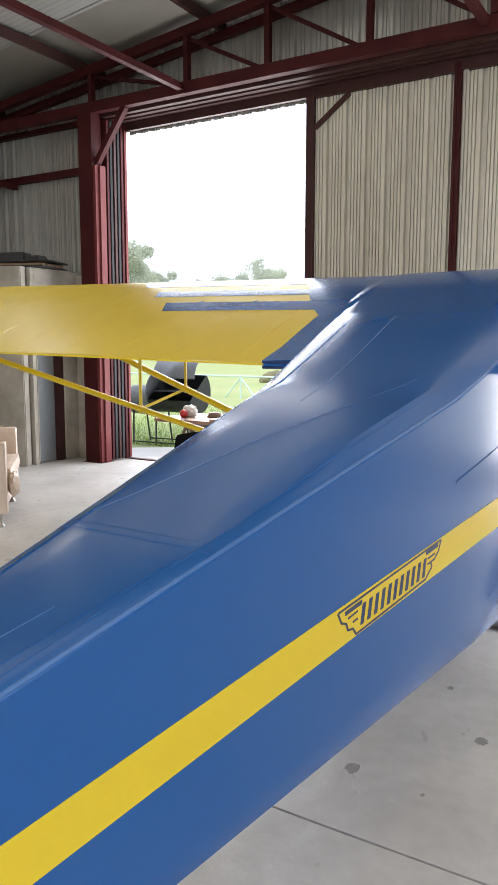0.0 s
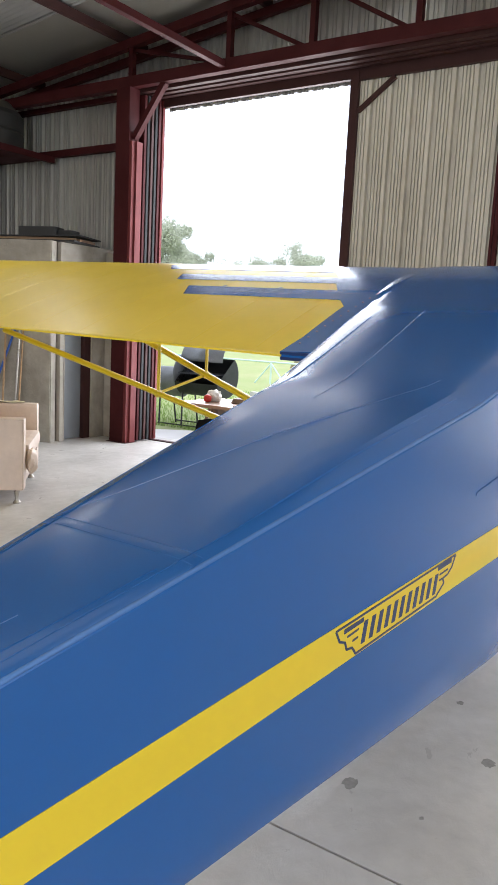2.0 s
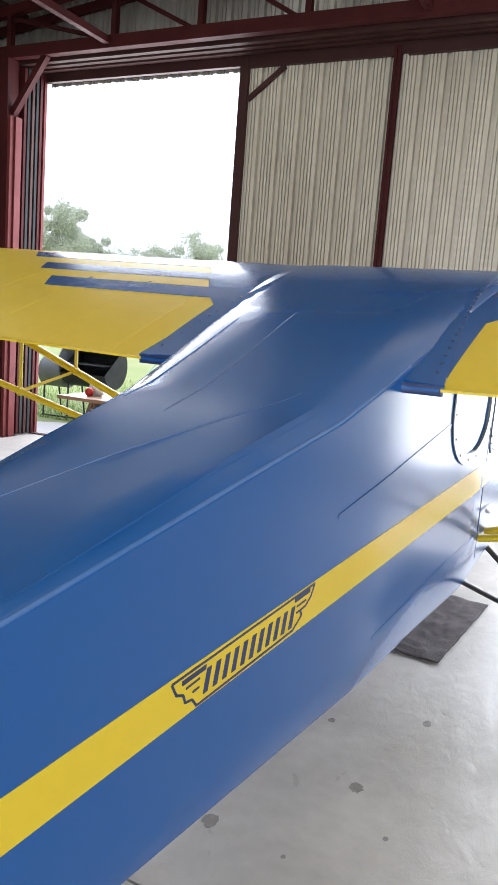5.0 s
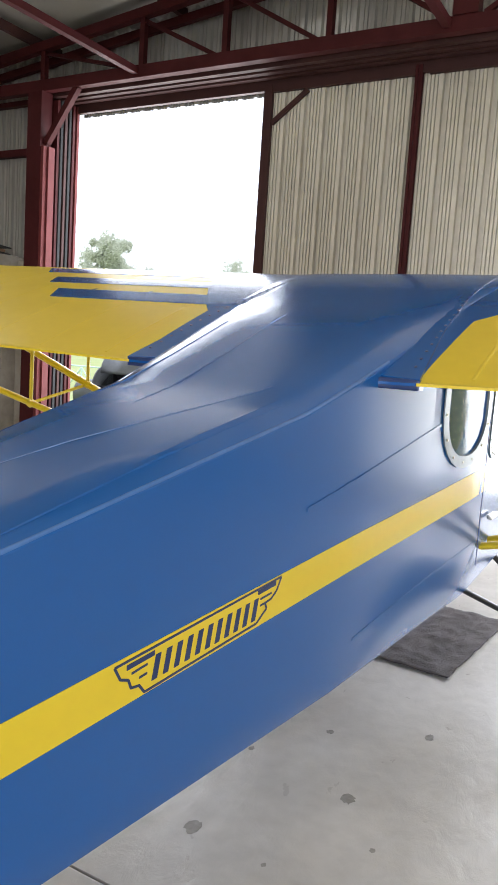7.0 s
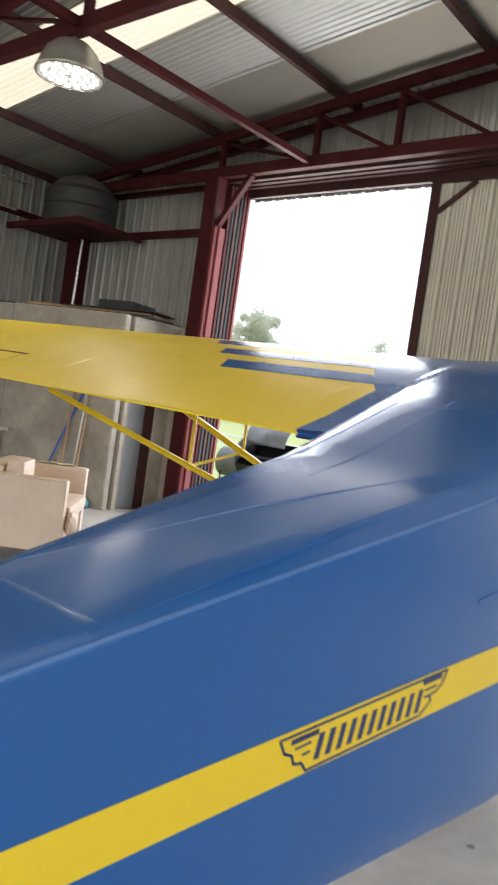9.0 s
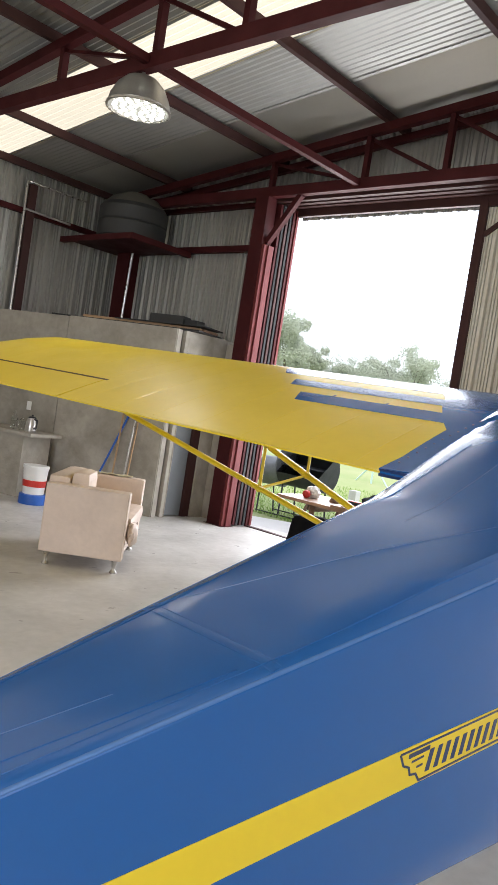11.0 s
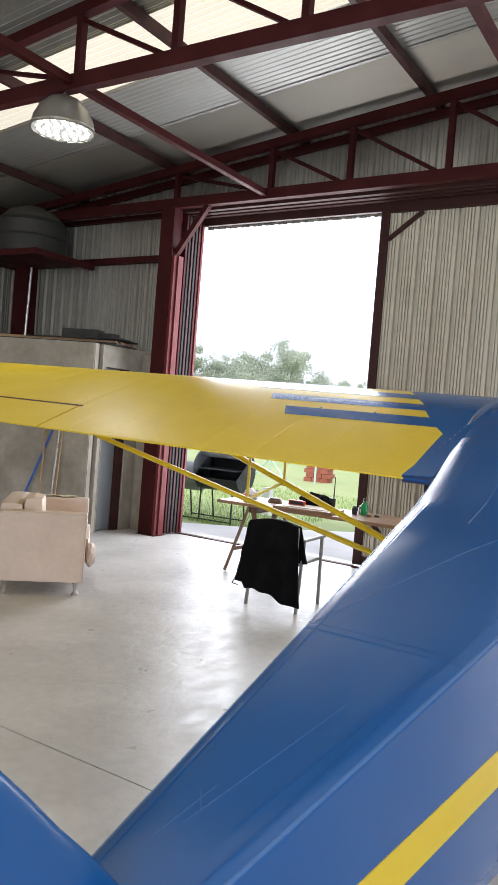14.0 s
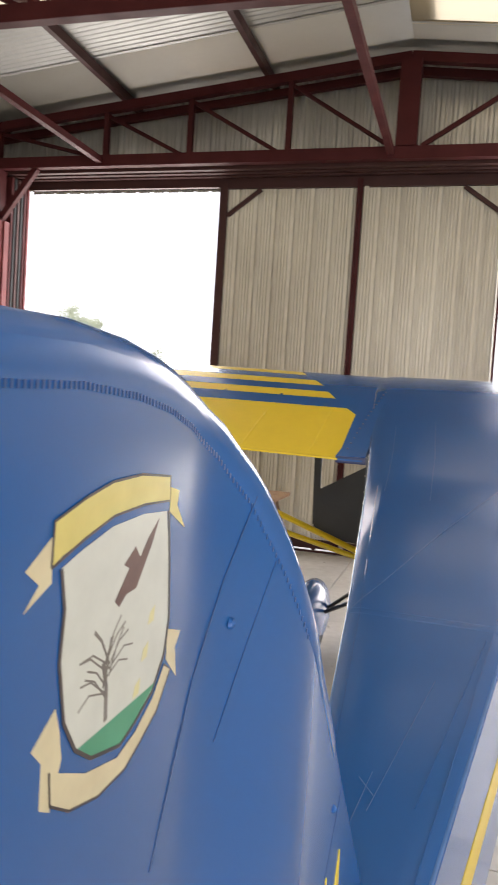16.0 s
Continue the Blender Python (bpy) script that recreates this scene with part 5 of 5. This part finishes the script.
for k, z in ((0.25, 1.42), (0.62, 1.42), (0.50, 1.15)):
    p = C1 - sw_d * k
    o = part("light_switch", one_box((-0.04, -0.008, -0.06), (0.04, 0.0, 0.06), 0.003), WHITE)
    o.matrix_world = pose(p.x + 0.012 * 0.2, p.y - 0.002, z, 0, 0, math.degrees(math.atan2(sw_d.y, sw_d.x)))
    tagged(o, "white switch plate on the cement wall", "switch", "switch plates")
bucket = thing("paint_bucket", "white paint bucket standing on a blue lid", "bucket", m=pose(-6.05, 7.28, 0))
part("base", lathe(bmesh.new(), [(0.165, 0), (0.17, 0.02), (0.165, 0.12), (0.15, 0.125)], 30), BLUEP, bucket, "blue plastic tub", smooth=True, angle=40)
part("body", lathe(bmesh.new(), [(0.13, 0.126), (0.152, 0.44), (0.16, 0.45), (0.16, 0.48), (0.14, 0.482)], 30), WHITE, bucket, smooth=True, angle=40)
part("label_mark", lathe(bmesh.new(), [(0.1405, 0.22), (0.1475, 0.30)], 30), REDP, bucket, "red print band")

# ---- armchair: its arm panel towards the aircraft ----
sofa = thing("sofa", "worn cream leatherette sofa with a torn top", "sofa", m=pose(-2.90, 6.19, 0, 0, 0, 43.5) @ Matrix.Diagonal((1.06, 1.06, 1.04, 1)))
# local: x runs to the front (0 at the front), y to the far arm
part("near_arm", one_box((-0.68, 0.0, 0.115), (0.0, 0.13, 0.69), 0.018), LEATHER, sofa)
part("far_arm", one_box((-0.66, 0.98, 0.115), (0.0, 1.11, 0.70), 0.025), LEATHER, sofa)
part("seat_base", one_box((-0.64, 0.132, 0.13), (-0.02, 0.978, 0.34), 0.02), LEATHER, sofa)
part("backrest", one_box((-0.70, 0.132, 0.342), (-0.52, 0.978, 0.74), 0.05), LEATHER, sofa)
part("cushion", one_box((-0.50, 0.14, 0.342), (0.03, 0.97, 0.47), 0.05), LEATHER, sofa)
part("pillow", one_box((-0.52, 0.15, 0.50), (-0.36, 0.55, 0.79), 0.07, None), LEATHER, sofa, "rounded cream pillow")
part("piping", tube(tube(bmesh.new(), (-0.675, -0.002, 0.683), (-0.005, -0.002, 0.683), 0.006), (-0.005, -0.002, 0.683), (-0.005, -0.002, 0.125), 0.006), LEATHER, sofa)
bm = bmesh.new()
bmesh.ops.create_grid(bm, x_segments=14, y_segments=4, size=0.5)
for v in bm.verts:
    v.co = Vector((-0.33 + v.co.x * 0.42, 1.045 + v.co.y * 0.11, 0.703 + 0.02 * abs(noise.noise(v.co * 9))))
tear = part("torn_foam", bm, FOAM, sofa, "yellowed foam in the torn cover", smooth=True)
bm = bmesh.new()
bmesh.ops.create_icosphere(bm, subdivisions=3, radius=1)
for v in bm.verts:
    k = 1 + 0.25 * noise.noise(v.co * 3)
    v.co = Vector((0.04 + v.co.x * 0.05 * k, 0.16 + v.co.y * 0.09 * k, 0.33 + v.co.z * 0.10 * k))
part("draped_cloth", bm, LEATHER, sofa, "bunched cloth over the seat front", smooth=True)
for x, y in ((-0.62, 0.065), (-0.06, 0.065), (-0.62, 1.045), (-0.06, 1.045)):
    part("leg", lathe(bmesh.new(), [(0.035, 0.116), (0.022, 0.09), (0.014, 0.04), (0.016, 0.03), (0.030, 0.012), (0.030, 0.0)], 16, Matrix.Translation((x, y, 0))), CHROME, sofa, "turned metal foot", smooth=True)

# ---- trestle table at the door, with its clutter ----
table = thing("trestle_table", "varnished wooden table top on trestle legs", "table")
part("tabletop", one_box((-2.95, 8.22, 0.715), (-0.68, 8.92, 0.75), 0.006), WOOD, table)
for x0 in (-2.55, -0.88):
    for y in (8.25, 8.86):
        part("leg", beam(bmesh.new(), (x0 + (0.0), y, 0.712), (x0 - 0.20, y + (-0.08 if y < 8.5 else 0.08), 0.012), 0.045, 0.03), WOOD_DARK, table)
        part("leg", beam(bmesh.new(), (x0 + 0.05, y, 0.712), (x0 + 0.24, y + (-0.08 if y < 8.5 else 0.08), 0.012), 0.045, 0.03), WOOD_DARK, table)
    for dx in (-0.13, 0.17):
        part("stretcher", beam(bmesh.new(), (x0 + dx, 8.22, 0.25), (x0 + dx, 8.80, 0.25), 0.03, 0.04), WOOD_DARK, table)
    part("top_bar", one_box((x0 - 0.03, 8.27, 0.65), (x0 + 0.08, 8.77, 0.7135)), WOOD_DARK, table)


def put(o, x, y, label, category, rz=0, z=0.751):
    o.matrix_world = pose(x, y, z, 0, 0, rz)
    return tagged(o, label, category)


put(part("tray", one_box((-0.32, -0.20, 0), (0.32, 0.20, 0.028), 0.008), WOOD), -1.92, 8.40, "dark brown folded board on the table", "tray", 6)
put(part("tray_paper", one_box((-0.24, -0.15, 0), (0.24, 0.15, 0.008), 0.002), LEATHER), -1.92, 8.40, "pinkish papers on the board", "papers", 9, 0.780)
bm = bmesh.new()
bmesh.ops.create_icosphere(bm, subdivisions=3, radius=1)
for v in bm.verts:
    k = 1 + 0.35 * noise.noise(v.co * 2.3)
    v.co = Vector((v.co.x * 0.20 * k, v.co.y * 0.11 * k, max(0.0, v.co.z * 0.10 * k + 0.055)))
put(part("black_pouch", bm, CLOTH_BLACK, smooth=True), -1.98, 8.66, "crumpled black cloth pouch on the table", "pouch")
gl = thing("goggles", "red framed goggles on the board", "goggles", m=pose(-2.06, 8.40, 0.789, 0, 0, 10))
part("frame", one_box((-0.09, -0.03, 0), (0.09, 0.03, 0.05), 0.018), REDP, gl)
part("lens", one_box((-0.075, -0.036, 0.01), (0.075, -0.031, 0.042), 0.002), BLACK, gl)
rad = thing("radio", "black handheld radio with a long aerial", "radio", m=pose(-1.78, 8.66, 0.751))
part("body", one_box((-0.03, -0.02, 0), (0.03, 0.02, 0.13), 0.006), BLACK, rad)
part("aerial", tube(bmesh.new(), (0.015, 0, 0.13), (0.015, 0, 0.36), 0.007, 0.004), BLACK, rad)
bt = thing("green_bottle", "small green spray bottle on the table", "bottle", m=pose(-1.42, 8.68, 0.751))
part("body", lathe(bmesh.new(), [(0.034, 0), (0.036, 0.01), (0.036, 0.10), (0.014, 0.13), (0.014, 0.145)], 20), GREENP, bt, smooth=True, angle=40)
part("cap", lathe(bmesh.new(), [(0.016, 0.146), (0.016, 0.17), (0, 0.172)], 14), BLACK, bt)
for x, y, h, material in ((-1.50, 8.62, 0.085, BLACK), (-1.47, 8.71, 0.09, CHROME), (-1.33, 8.60, 0.022, WOOD_DARK), (-1.27, 8.66, 0.018, BLACK)):
    o = part("small_pot", lathe(bmesh.new(), [(0.026, 0), (0.027, h * 0.8), (0.018, h * 0.82), (0.018, h), (0, h)], 16), material, smooth=True, angle=40)
    put(o, x, y, "small dark pot on the table", "pot")
bm = bmesh.new()
bmesh.ops.create_icosphere(bm, subdivisions=3, radius=1)
for v in bm.verts:
    k = 1 + 0.3 * noise.noise(v.co * 3.1)
    v.co = Vector((v.co.x * 0.085 * k, v.co.y * 0.07 * k, max(0, v.co.z * 0.07 * k + 0.055)))
put(part("white_bag", bm, WHITE, smooth=True), -2.72, 8.55, "white plastic bag with red contents", "bag")
bm = bmesh.new()
bmesh.ops.create_icosphere(bm, subdivisions=2, radius=0.045)
put(part("red_fruit", bm, REDP, smooth=True), -2.72, 8.43, "red fruit beside the white bag", "fruit", 0, 0.79)
put(part("cap", lathe(bmesh.new(), [(0.08, 0), (0.085, 0.01), (0.06, 0.05), (0, 0.06)], 18), WOOD_DARK, smooth=True), -2.45, 8.62, "small brown bowl upside down on the table", "bowl")

# ---- chair with a jacket over it ----
CHAIRGREY = mat("grey_chair_enamel", (0.24, 0.23, 0.21), 0.45, vary=0.25, scale=8)
chair = thing("garden_chair", "grey metal armchair under a hanging jacket", "chair", m=pose(-1.60, 7.42, 0, 0, 0, 4))
for sx in (-0.24, 0.24):
    part("front_leg", tube(bmesh.new(), (sx, 0.24, 0.0), (sx, 0.22, 0.62), 0.016), CHAIRGREY, chair)
    part("rear_leg", tube(bmesh.new(), (sx * 1.02, -0.26, 0.0), (sx, -0.18, 0.62), 0.016), CHAIRGREY, chair)
    part("arm", one_box((sx - 0.03, -0.22, 0.62), (sx + 0.03, 0.25, 0.645), 0.010), CHAIRGREY, chair)
    part("back_post", tube(bmesh.new(), (sx * 0.8, -0.20, 0.42), (sx * 0.78, -0.26, 0.74), 0.015), CHAIRGREY, chair)
part("seat", one_box((-0.22, -0.20, 0.40), (0.22, 0.24, 0.43), 0.01), CHAIRGREY, chair)
part("back", one_box((-0.22, -0.270, 0.52), (0.22, -0.245, 0.745), 0.01), CHAIRGREY, chair)
bm = bmesh.new()
NX, NZ = 26, 30
grid = []
for side_y in (-1, 1):
    rows = []
    for j in range(NZ + 1):
        f = j / NZ
        row = []
        for i in range(NX + 1):
            g = i / NX - 0.5
            zlow = 0.16 - 0.09 / (1 + math.exp(-(g - 0.12) * 14)) + 0.005 * math.sin(g * 23) + 0.05 * (g < -0.38)
            z = 0.772 - f * (0.772 - zlow) if side_y < 0 else 0.772 - f * 0.34
            wid = 0.58 + 0.10 * f - 0.06 * (1 - f) * abs(2 * g) ** 3
            fold = 0.012 * math.sin(g * 17 + f * 3) * (0.3 + f) + 0.02 * noise.noise(Vector((g * 6, f * 5, side_y)))
            y = -0.285 - 0.055 * math.sqrt(f) - fold if side_y < 0 else -0.235 + 0.03 * f + 0.4 * fold
            row.append(bm.verts.new((g * wid, y, z + (0.02 * math.cos(g * 5) if f < 0.05 else 0))))
        rows.append(row)
    grid.append(rows)
for rows in grid:
    for a, b in zip(rows, rows[1:]):
        for i in range(NX):
            bm.faces.new((a[i], a[i + 1], b[i + 1], b[i]))
for i in range(NX):
    bm.faces.new((grid[0][0][i], grid[0][0][i + 1], grid[1][0][i + 1], grid[1][0][i]))
jk = part("jacket", bm, CLOTH_BLACK, smooth=True)
jk.matrix_world = pose(-1.62, 7.425, 0.0, 0, 0, 4) @ Matrix.Diagonal((0.92, 1, 1, 1))
sm = jk.modifiers.new("thick", "SOLIDIFY")
sm.thickness = 0.012
tagged(jk, "black jacket hung over the back of a chair", "jacket")
part("drawstring", tube(tube(bmesh.new(), (-0.28, -0.40, 0.30), (-0.33, -0.41, 0.20), 0.004), (-0.33, -0.41, 0.20), (-0.27, -0.40, 0.19), 0.004), CLOTH_BLACK, jk)

# ---- mat under the nose ----
bm = bmesh.new()
bmesh.ops.create_grid(bm, x_segments=30, y_segments=40, size=0.5)
for v in bm.verts:
    v.co = Vector((v.co.x * 0.42, v.co.y * 1.02, 0.006 + 0.016 * abs(noise.noise(Vector((v.co.x * 5, v.co.y * 11, 0))))))
fm = part("floor_mat", bm, MAT, smooth=True)
fm.matrix_world = pose(1.20, 6.52, 0.0, 0, 0, -5)
so = fm.modifiers.new("thick", "SOLIDIFY")
so.thickness, so.offset = 0.005, -1
tagged(fm, "dark rumpled cloth mat on the concrete", "mat")

# ---- hanging lamp ----
lamp = thing("high_bay_lamp", "spun metal high bay lamp, lit, hanging from a truss", "lamp", m=pose(-3.40, 6.06, 4.01))
part("shade", lathe(bmesh.new(), [(0.275, 0.0), (0.28, 0.012), (0.272, 0.02), (0.255, 0.09), (0.21, 0.18), (0.14, 0.25), (0.06, 0.285), (0.0, 0.29)], 40), LAMPSHELL, lamp, smooth=True, angle=60)
part("rim", lathe(bmesh.new(), [(0.268, -0.012), (0.285, -0.010), (0.285, 0.004), (0.268, 0.004), (0.268, -0.012)], 40, None, False), CHROME, lamp, smooth=True, angle=60)
part("diffuser", lathe(bmesh.new(), [(0.0, -0.004), (0.262, -0.002), (0.262, 0.004), (0.0, 0.004)], 40), LAMPGLASS, lamp, "bright milky diffuser")
part("hanger", tube(bmesh.new(), (0, 0, 0.288), (0, 0, 0.314), 0.018), CHROME, lamp)
for r, cnt in ((0.07, 6), (0.14, 11), (0.21, 17)):
    for k in range(cnt):
        a = 2 * math.pi * k / cnt
        part("led", lathe(bmesh.new(), [(0.0, -0.016), (0.017, -0.012), (0.020, -0.0045)], 10, Matrix.Translation((r * math.cos(a), r * math.sin(a), 0))), LED, lamp)
lp = new("lamp_light", bpy.data.lights.new("lamp_light", "SPOT"))
lp.data.energy, lp.data.spot_size, lp.data.spot_blend, lp.data.shadow_soft_size = 60, radians(120), 0.6, 0.2
lp.matrix_world = look((-3.40, 6.06, 3.98), (-3.40, 6.06, 0))

# ---- floor stains ----
STAIN = mat("old_oil_stain", (0.30, 0.285, 0.26), 0.5, vary=0.4, scale=30)
rnd = random.Random(3)
for x, y, r in ((0.98, 4.38, 0.028), (1.335, 4.81, 0.024), (0.9, 4.9, 0.012), (1.5, 4.6, 0.01), (0.6, 5.3, 0.01), (-0.6, 5.0, 0.012), (-1.2, 5.6, 0.01), (0.75, 3.7, 0.02), (1.25, 4.35, 0.008),
                (1.1, 5.2, 0.015), (1.45, 5.4, 0.02)):
    bm = bmesh.new()
    ring = [bm.verts.new((x + r * rnd.uniform(0.7, 1.2) * math.cos(k * math.pi / 9), y + 1.3 * r * rnd.uniform(0.7, 1.2) * math.sin(k * math.pi / 9), 0.0012)) for k in range(18)]
    bm.faces.new(ring)
    tagged(part("floor_stain", bm, STAIN), "dark oil spot on the concrete", "stain", "floor stains")

# ---- outside: smoker grill ----
gr = thing("barrel_grill", "grey steel barrel smoker with its lid open", "grill", m=pose(-5.60, 11.75, -0.25, 0, 0, 4))
bm = bmesh.new()
M = pose(0, 0, 1.0, 0, 90)
NB = 32
rows = []
for x in (-0.05, 0.75):
    rows.append([bm.verts.new((x, 0.33 * math.cos(radians(200 + 215 * k / NB)) * 1.0, 1.0 + 0.33 * math.sin(radians(200 + 215 * k / NB)))) for k in range(NB + 1)])
for k in range(NB):
    bm.faces.new((rows[0][k], rows[0][k + 1], rows[1][k + 1], rows[1][k]))
for r in rows:
    bm.faces.new(r)
part("barrel", bm, IRON, gr, smooth=True, angle=40)
bm = bmesh.new()
rows = []
for x in (-0.04, 0.74):
    rows.append([bm.verts.new((x, 0.18 + 0.34 * math.cos(radians(60 + 120 * k / 16)), 1.22 + 0.34 * math.sin(radians(60 + 120 * k / 16)))) for k in range(17)])
for k in range(16):
    bm.faces.new((rows[0][k], rows[0][k + 1], rows[1][k + 1], rows[1][k]))
lid = part("lid", bm, IRON_PALE, gr, "open curved lid", smooth=True)
lid.modifiers.new("thick", "SOLIDIFY").thickness = 0.006
part("end_disc", lathe(bmesh.new(), [(0.0, 0.0), (0.335, 0.0), (0.335, 0.02), (0.0, 0.02)], 36, Matrix.Translation((-0.07, 0, 1.0)) @ pose(0, 0, 0, 0, 90)), IRON_PALE, gr, "pale steel end plate")
part("firebox", lathe(bmesh.new(), [(0.0, 0), (0.24, 0), (0.24, 0.42), (0.0, 0.42)], 30, Matrix.Translation((-0.50, 0, 0.86)) @ pose(0, 0, 0, 0, 90)), IRON_PALE, gr, "grey steel firebox", smooth=True, angle=40)
for x in (-0.42, 0.02, 0.62):
    for y in (-0.24, 0.24):
        part("leg", tube(bmesh.new(), (x, y * 0.7, 0.78), (x + 0.04, y, 0.15), 0.014), IRON, gr)
for y in (-0.24, 0.24):
    part("rail", tube(bmesh.new(), (-0.4, y, 0.19), (0.66, y, 0.19), 0.012), IRON, gr)
part("grate", one_box((0.0, -0.28, 1.02), (0.70, 0.28, 1.03)), IRON, gr)

# fence of pale pipes
fence = thing("pipe_fence", "mint painted pipe fence across the grass", "fence")
for k in range(14):
    x = -16 + k * 1.55
    part("post", tube(bmesh.new(), (x, 21.0, -0.1), (x, 21.0, 0.58), 0.03), PIPE, fence)
    if k % 3 == 1:
        part("strut", tube(bmesh.new(), (x, 21.0, 0.52), (x + 0.55, 21.0, -0.1), 0.024), PIPE, fence)
        part("strut", tube(bmesh.new(), (x, 21.0, 0.52), (x - 0.55, 21.0, -0.1), 0.024), PIPE, fence)
part("top_rail", tube(bmesh.new(), (-16, 21.0, 0.56), (4.2, 21.0, 0.56), 0.026), PIPE, fence)
wp = part("marker_post", one_box((-5.35, 13.2, -0.1), (-5.2, 13.35, 0.42), 0.01), WHITE)
tagged(wp, "short white post in the grass", "post")
pit = thing("brick_block", "square block of red brick on the grass", "brickwork", m=pose(-8.6, 21.9, -0.1, 0, 0, 10))
for r in range(4):
    for c in range(3):
        part("brick", one_box((-0.36 + c * 0.25 + (0.06 if r % 2 else 0), -0.3, r * 0.13), (-0.36 + c * 0.25 + 0.235 + (0.06 if r % 2 else 0), 0.3, r * 0.13 + 0.12), 0), BRICK, pit)
rnd = random.Random(8)
bm = bmesh.new()
for k in range(170):
    x, y = rnd.uniform(-14, 4), 30 + rnd.uniform(-1.2, 1.2)
    r = rnd.uniform(0.12, 0.4)
    bmesh.ops.create_icosphere(bm, subdivisions=1, radius=r, matrix=Matrix.Translation((x, y, -0.1 + r * 0.4)) @ pose(0, 0, 0, rnd.uniform(0, 90), rnd.uniform(0, 90)))
tagged(part("rubble_bank", bm, mat("dry_weeds", (0.20, 0.19, 0.10), 0.9, vary=0.5, scale=2, bump=0.5)), "low bank of rubble and dry weeds", "bank", kind="stuff")
# grass blades near the door
bm = bmesh.new()
for k in range(9000):
    x, y = rnd.uniform(-9, -4.3), 11.4 + rnd.random() ** 1.6 * 7
    a, h, w = rnd.uniform(0, 6.28), rnd.uniform(0.03, 0.09), 0.006
    c, s = math.cos(a) * w, math.sin(a) * w
    p = [bm.verts.new((x - c, y - s, -0.1)), bm.verts.new((x + c, y + s, -0.1)), bm.verts.new((x + rnd.uniform(-.03, .03), y + rnd.uniform(-.03, .03), -0.1 + h))]
    bm.faces.new(p)
tagged(part("grass", bm, BLADE), "short bright green grass blades", "grass", kind="stuff")


# ---- trees ----
def tree(x, y, height, spread, seed, label):
    rnd = random.Random(seed)
    t = thing("tree", label, "tree", "distant trees", m=pose(x, y, -0.1))
    bm = bmesh.new()
    tube(bm, (0, 0, 0), (0.1, 0, height * 0.45), 0.025 * height, 0.014 * height, 10)
    tips = []
    for k in range(9):
        a = rnd.uniform(0, 6.28)
        b = Vector((0.1 * rnd.random(), 0, height * rnd.uniform(0.2, 0.45)))
        e = Vector((math.cos(a) * spread * rnd.uniform(0.25, 0.8), math.sin(a) * spread * rnd.uniform(0.25, 0.8), height * rnd.uniform(0.5, 0.85)))
        tube(bm, b, e, 0.011 * height, 0.003 * height, 7)
        tips.append(e)
    tips.append(Vector((0, 0, height * 0.85)))
    part("trunk", bm, BARK, t, smooth=True)
    verts, faces = [], []
    for e in tips:
        for c in range(9):
            cc = e + Vector((rnd.gauss(0, 0.17) * spread, rnd.gauss(0, 0.17) * spread, rnd.gauss(-0.04, 0.07) * height))
            rr = spread * rnd.uniform(0.10, 0.24)
            for k in range(190):
                d = Vector((rnd.gauss(0, 1), rnd.gauss(0, 1), rnd.gauss(0, 0.75))).normalized() * rr * rnd.random() ** 0.4
                p = cc + d
                if p.z < height * 0.10:
                    continue
                q = Vector((rnd.gauss(0, 1), rnd.gauss(0, 1), rnd.gauss(0, 1))).normalized()
                o = q.orthogonal().normalized()
                L, W = height * rnd.uniform(0.008, 0.016), height * rnd.uniform(0.004, 0.007)
                n = len(verts)
                verts += [p - q * L, p + o * W, p + q * L, p - o * W]
                faces.append((n, n + 1, n + 2, n + 3))
    me = bpy.data.meshes.new("crown")
    me.from_pydata([tuple(v) for v in verts], [], faces)
    me.materials.append(HAZED_LEAF)
    c = new("crown", me)
    c.parent = t
    return t


for x, y, hgt, sp, sd_, lb in TREES:
    tree(x, y, hgt, sp, sd_, lb)
rnd = random.Random(12)
verts, faces = [], []
for k in range(26000):
    x = rnd.uniform(-110, 40)
    top = 3.2 + 1.8 * noise.noise(Vector((x * 0.09, 1.0, 0))) + 0.9 * noise.noise(Vector((x * 0.4, 4.0, 0)))
    p = Vector((x, 96 + rnd.gauss(0, 1.5), -0.1 + top * rnd.random() ** 0.7))
    q = Vector((rnd.gauss(0, 1), rnd.gauss(0, 1), rnd.gauss(0, 1))).normalized()
    o = q.orthogonal().normalized()
    n = len(verts)
    verts += [p - q * 0.25, p + o * 0.12, p + q * 0.25, p - o * 0.12]
    faces.append((n, n + 1, n + 2, n + 3))
me = bpy.data.meshes.new("far_scrub")
me.from_pydata([tuple(v) for v in verts], [], faces)
# The scrub shares the leaf colour paled for haze.
me.materials.append(HAZED_LEAF)
tagged(new("far_scrub", me), "far line of grey-green scrub", "bushes", kind="stuff")
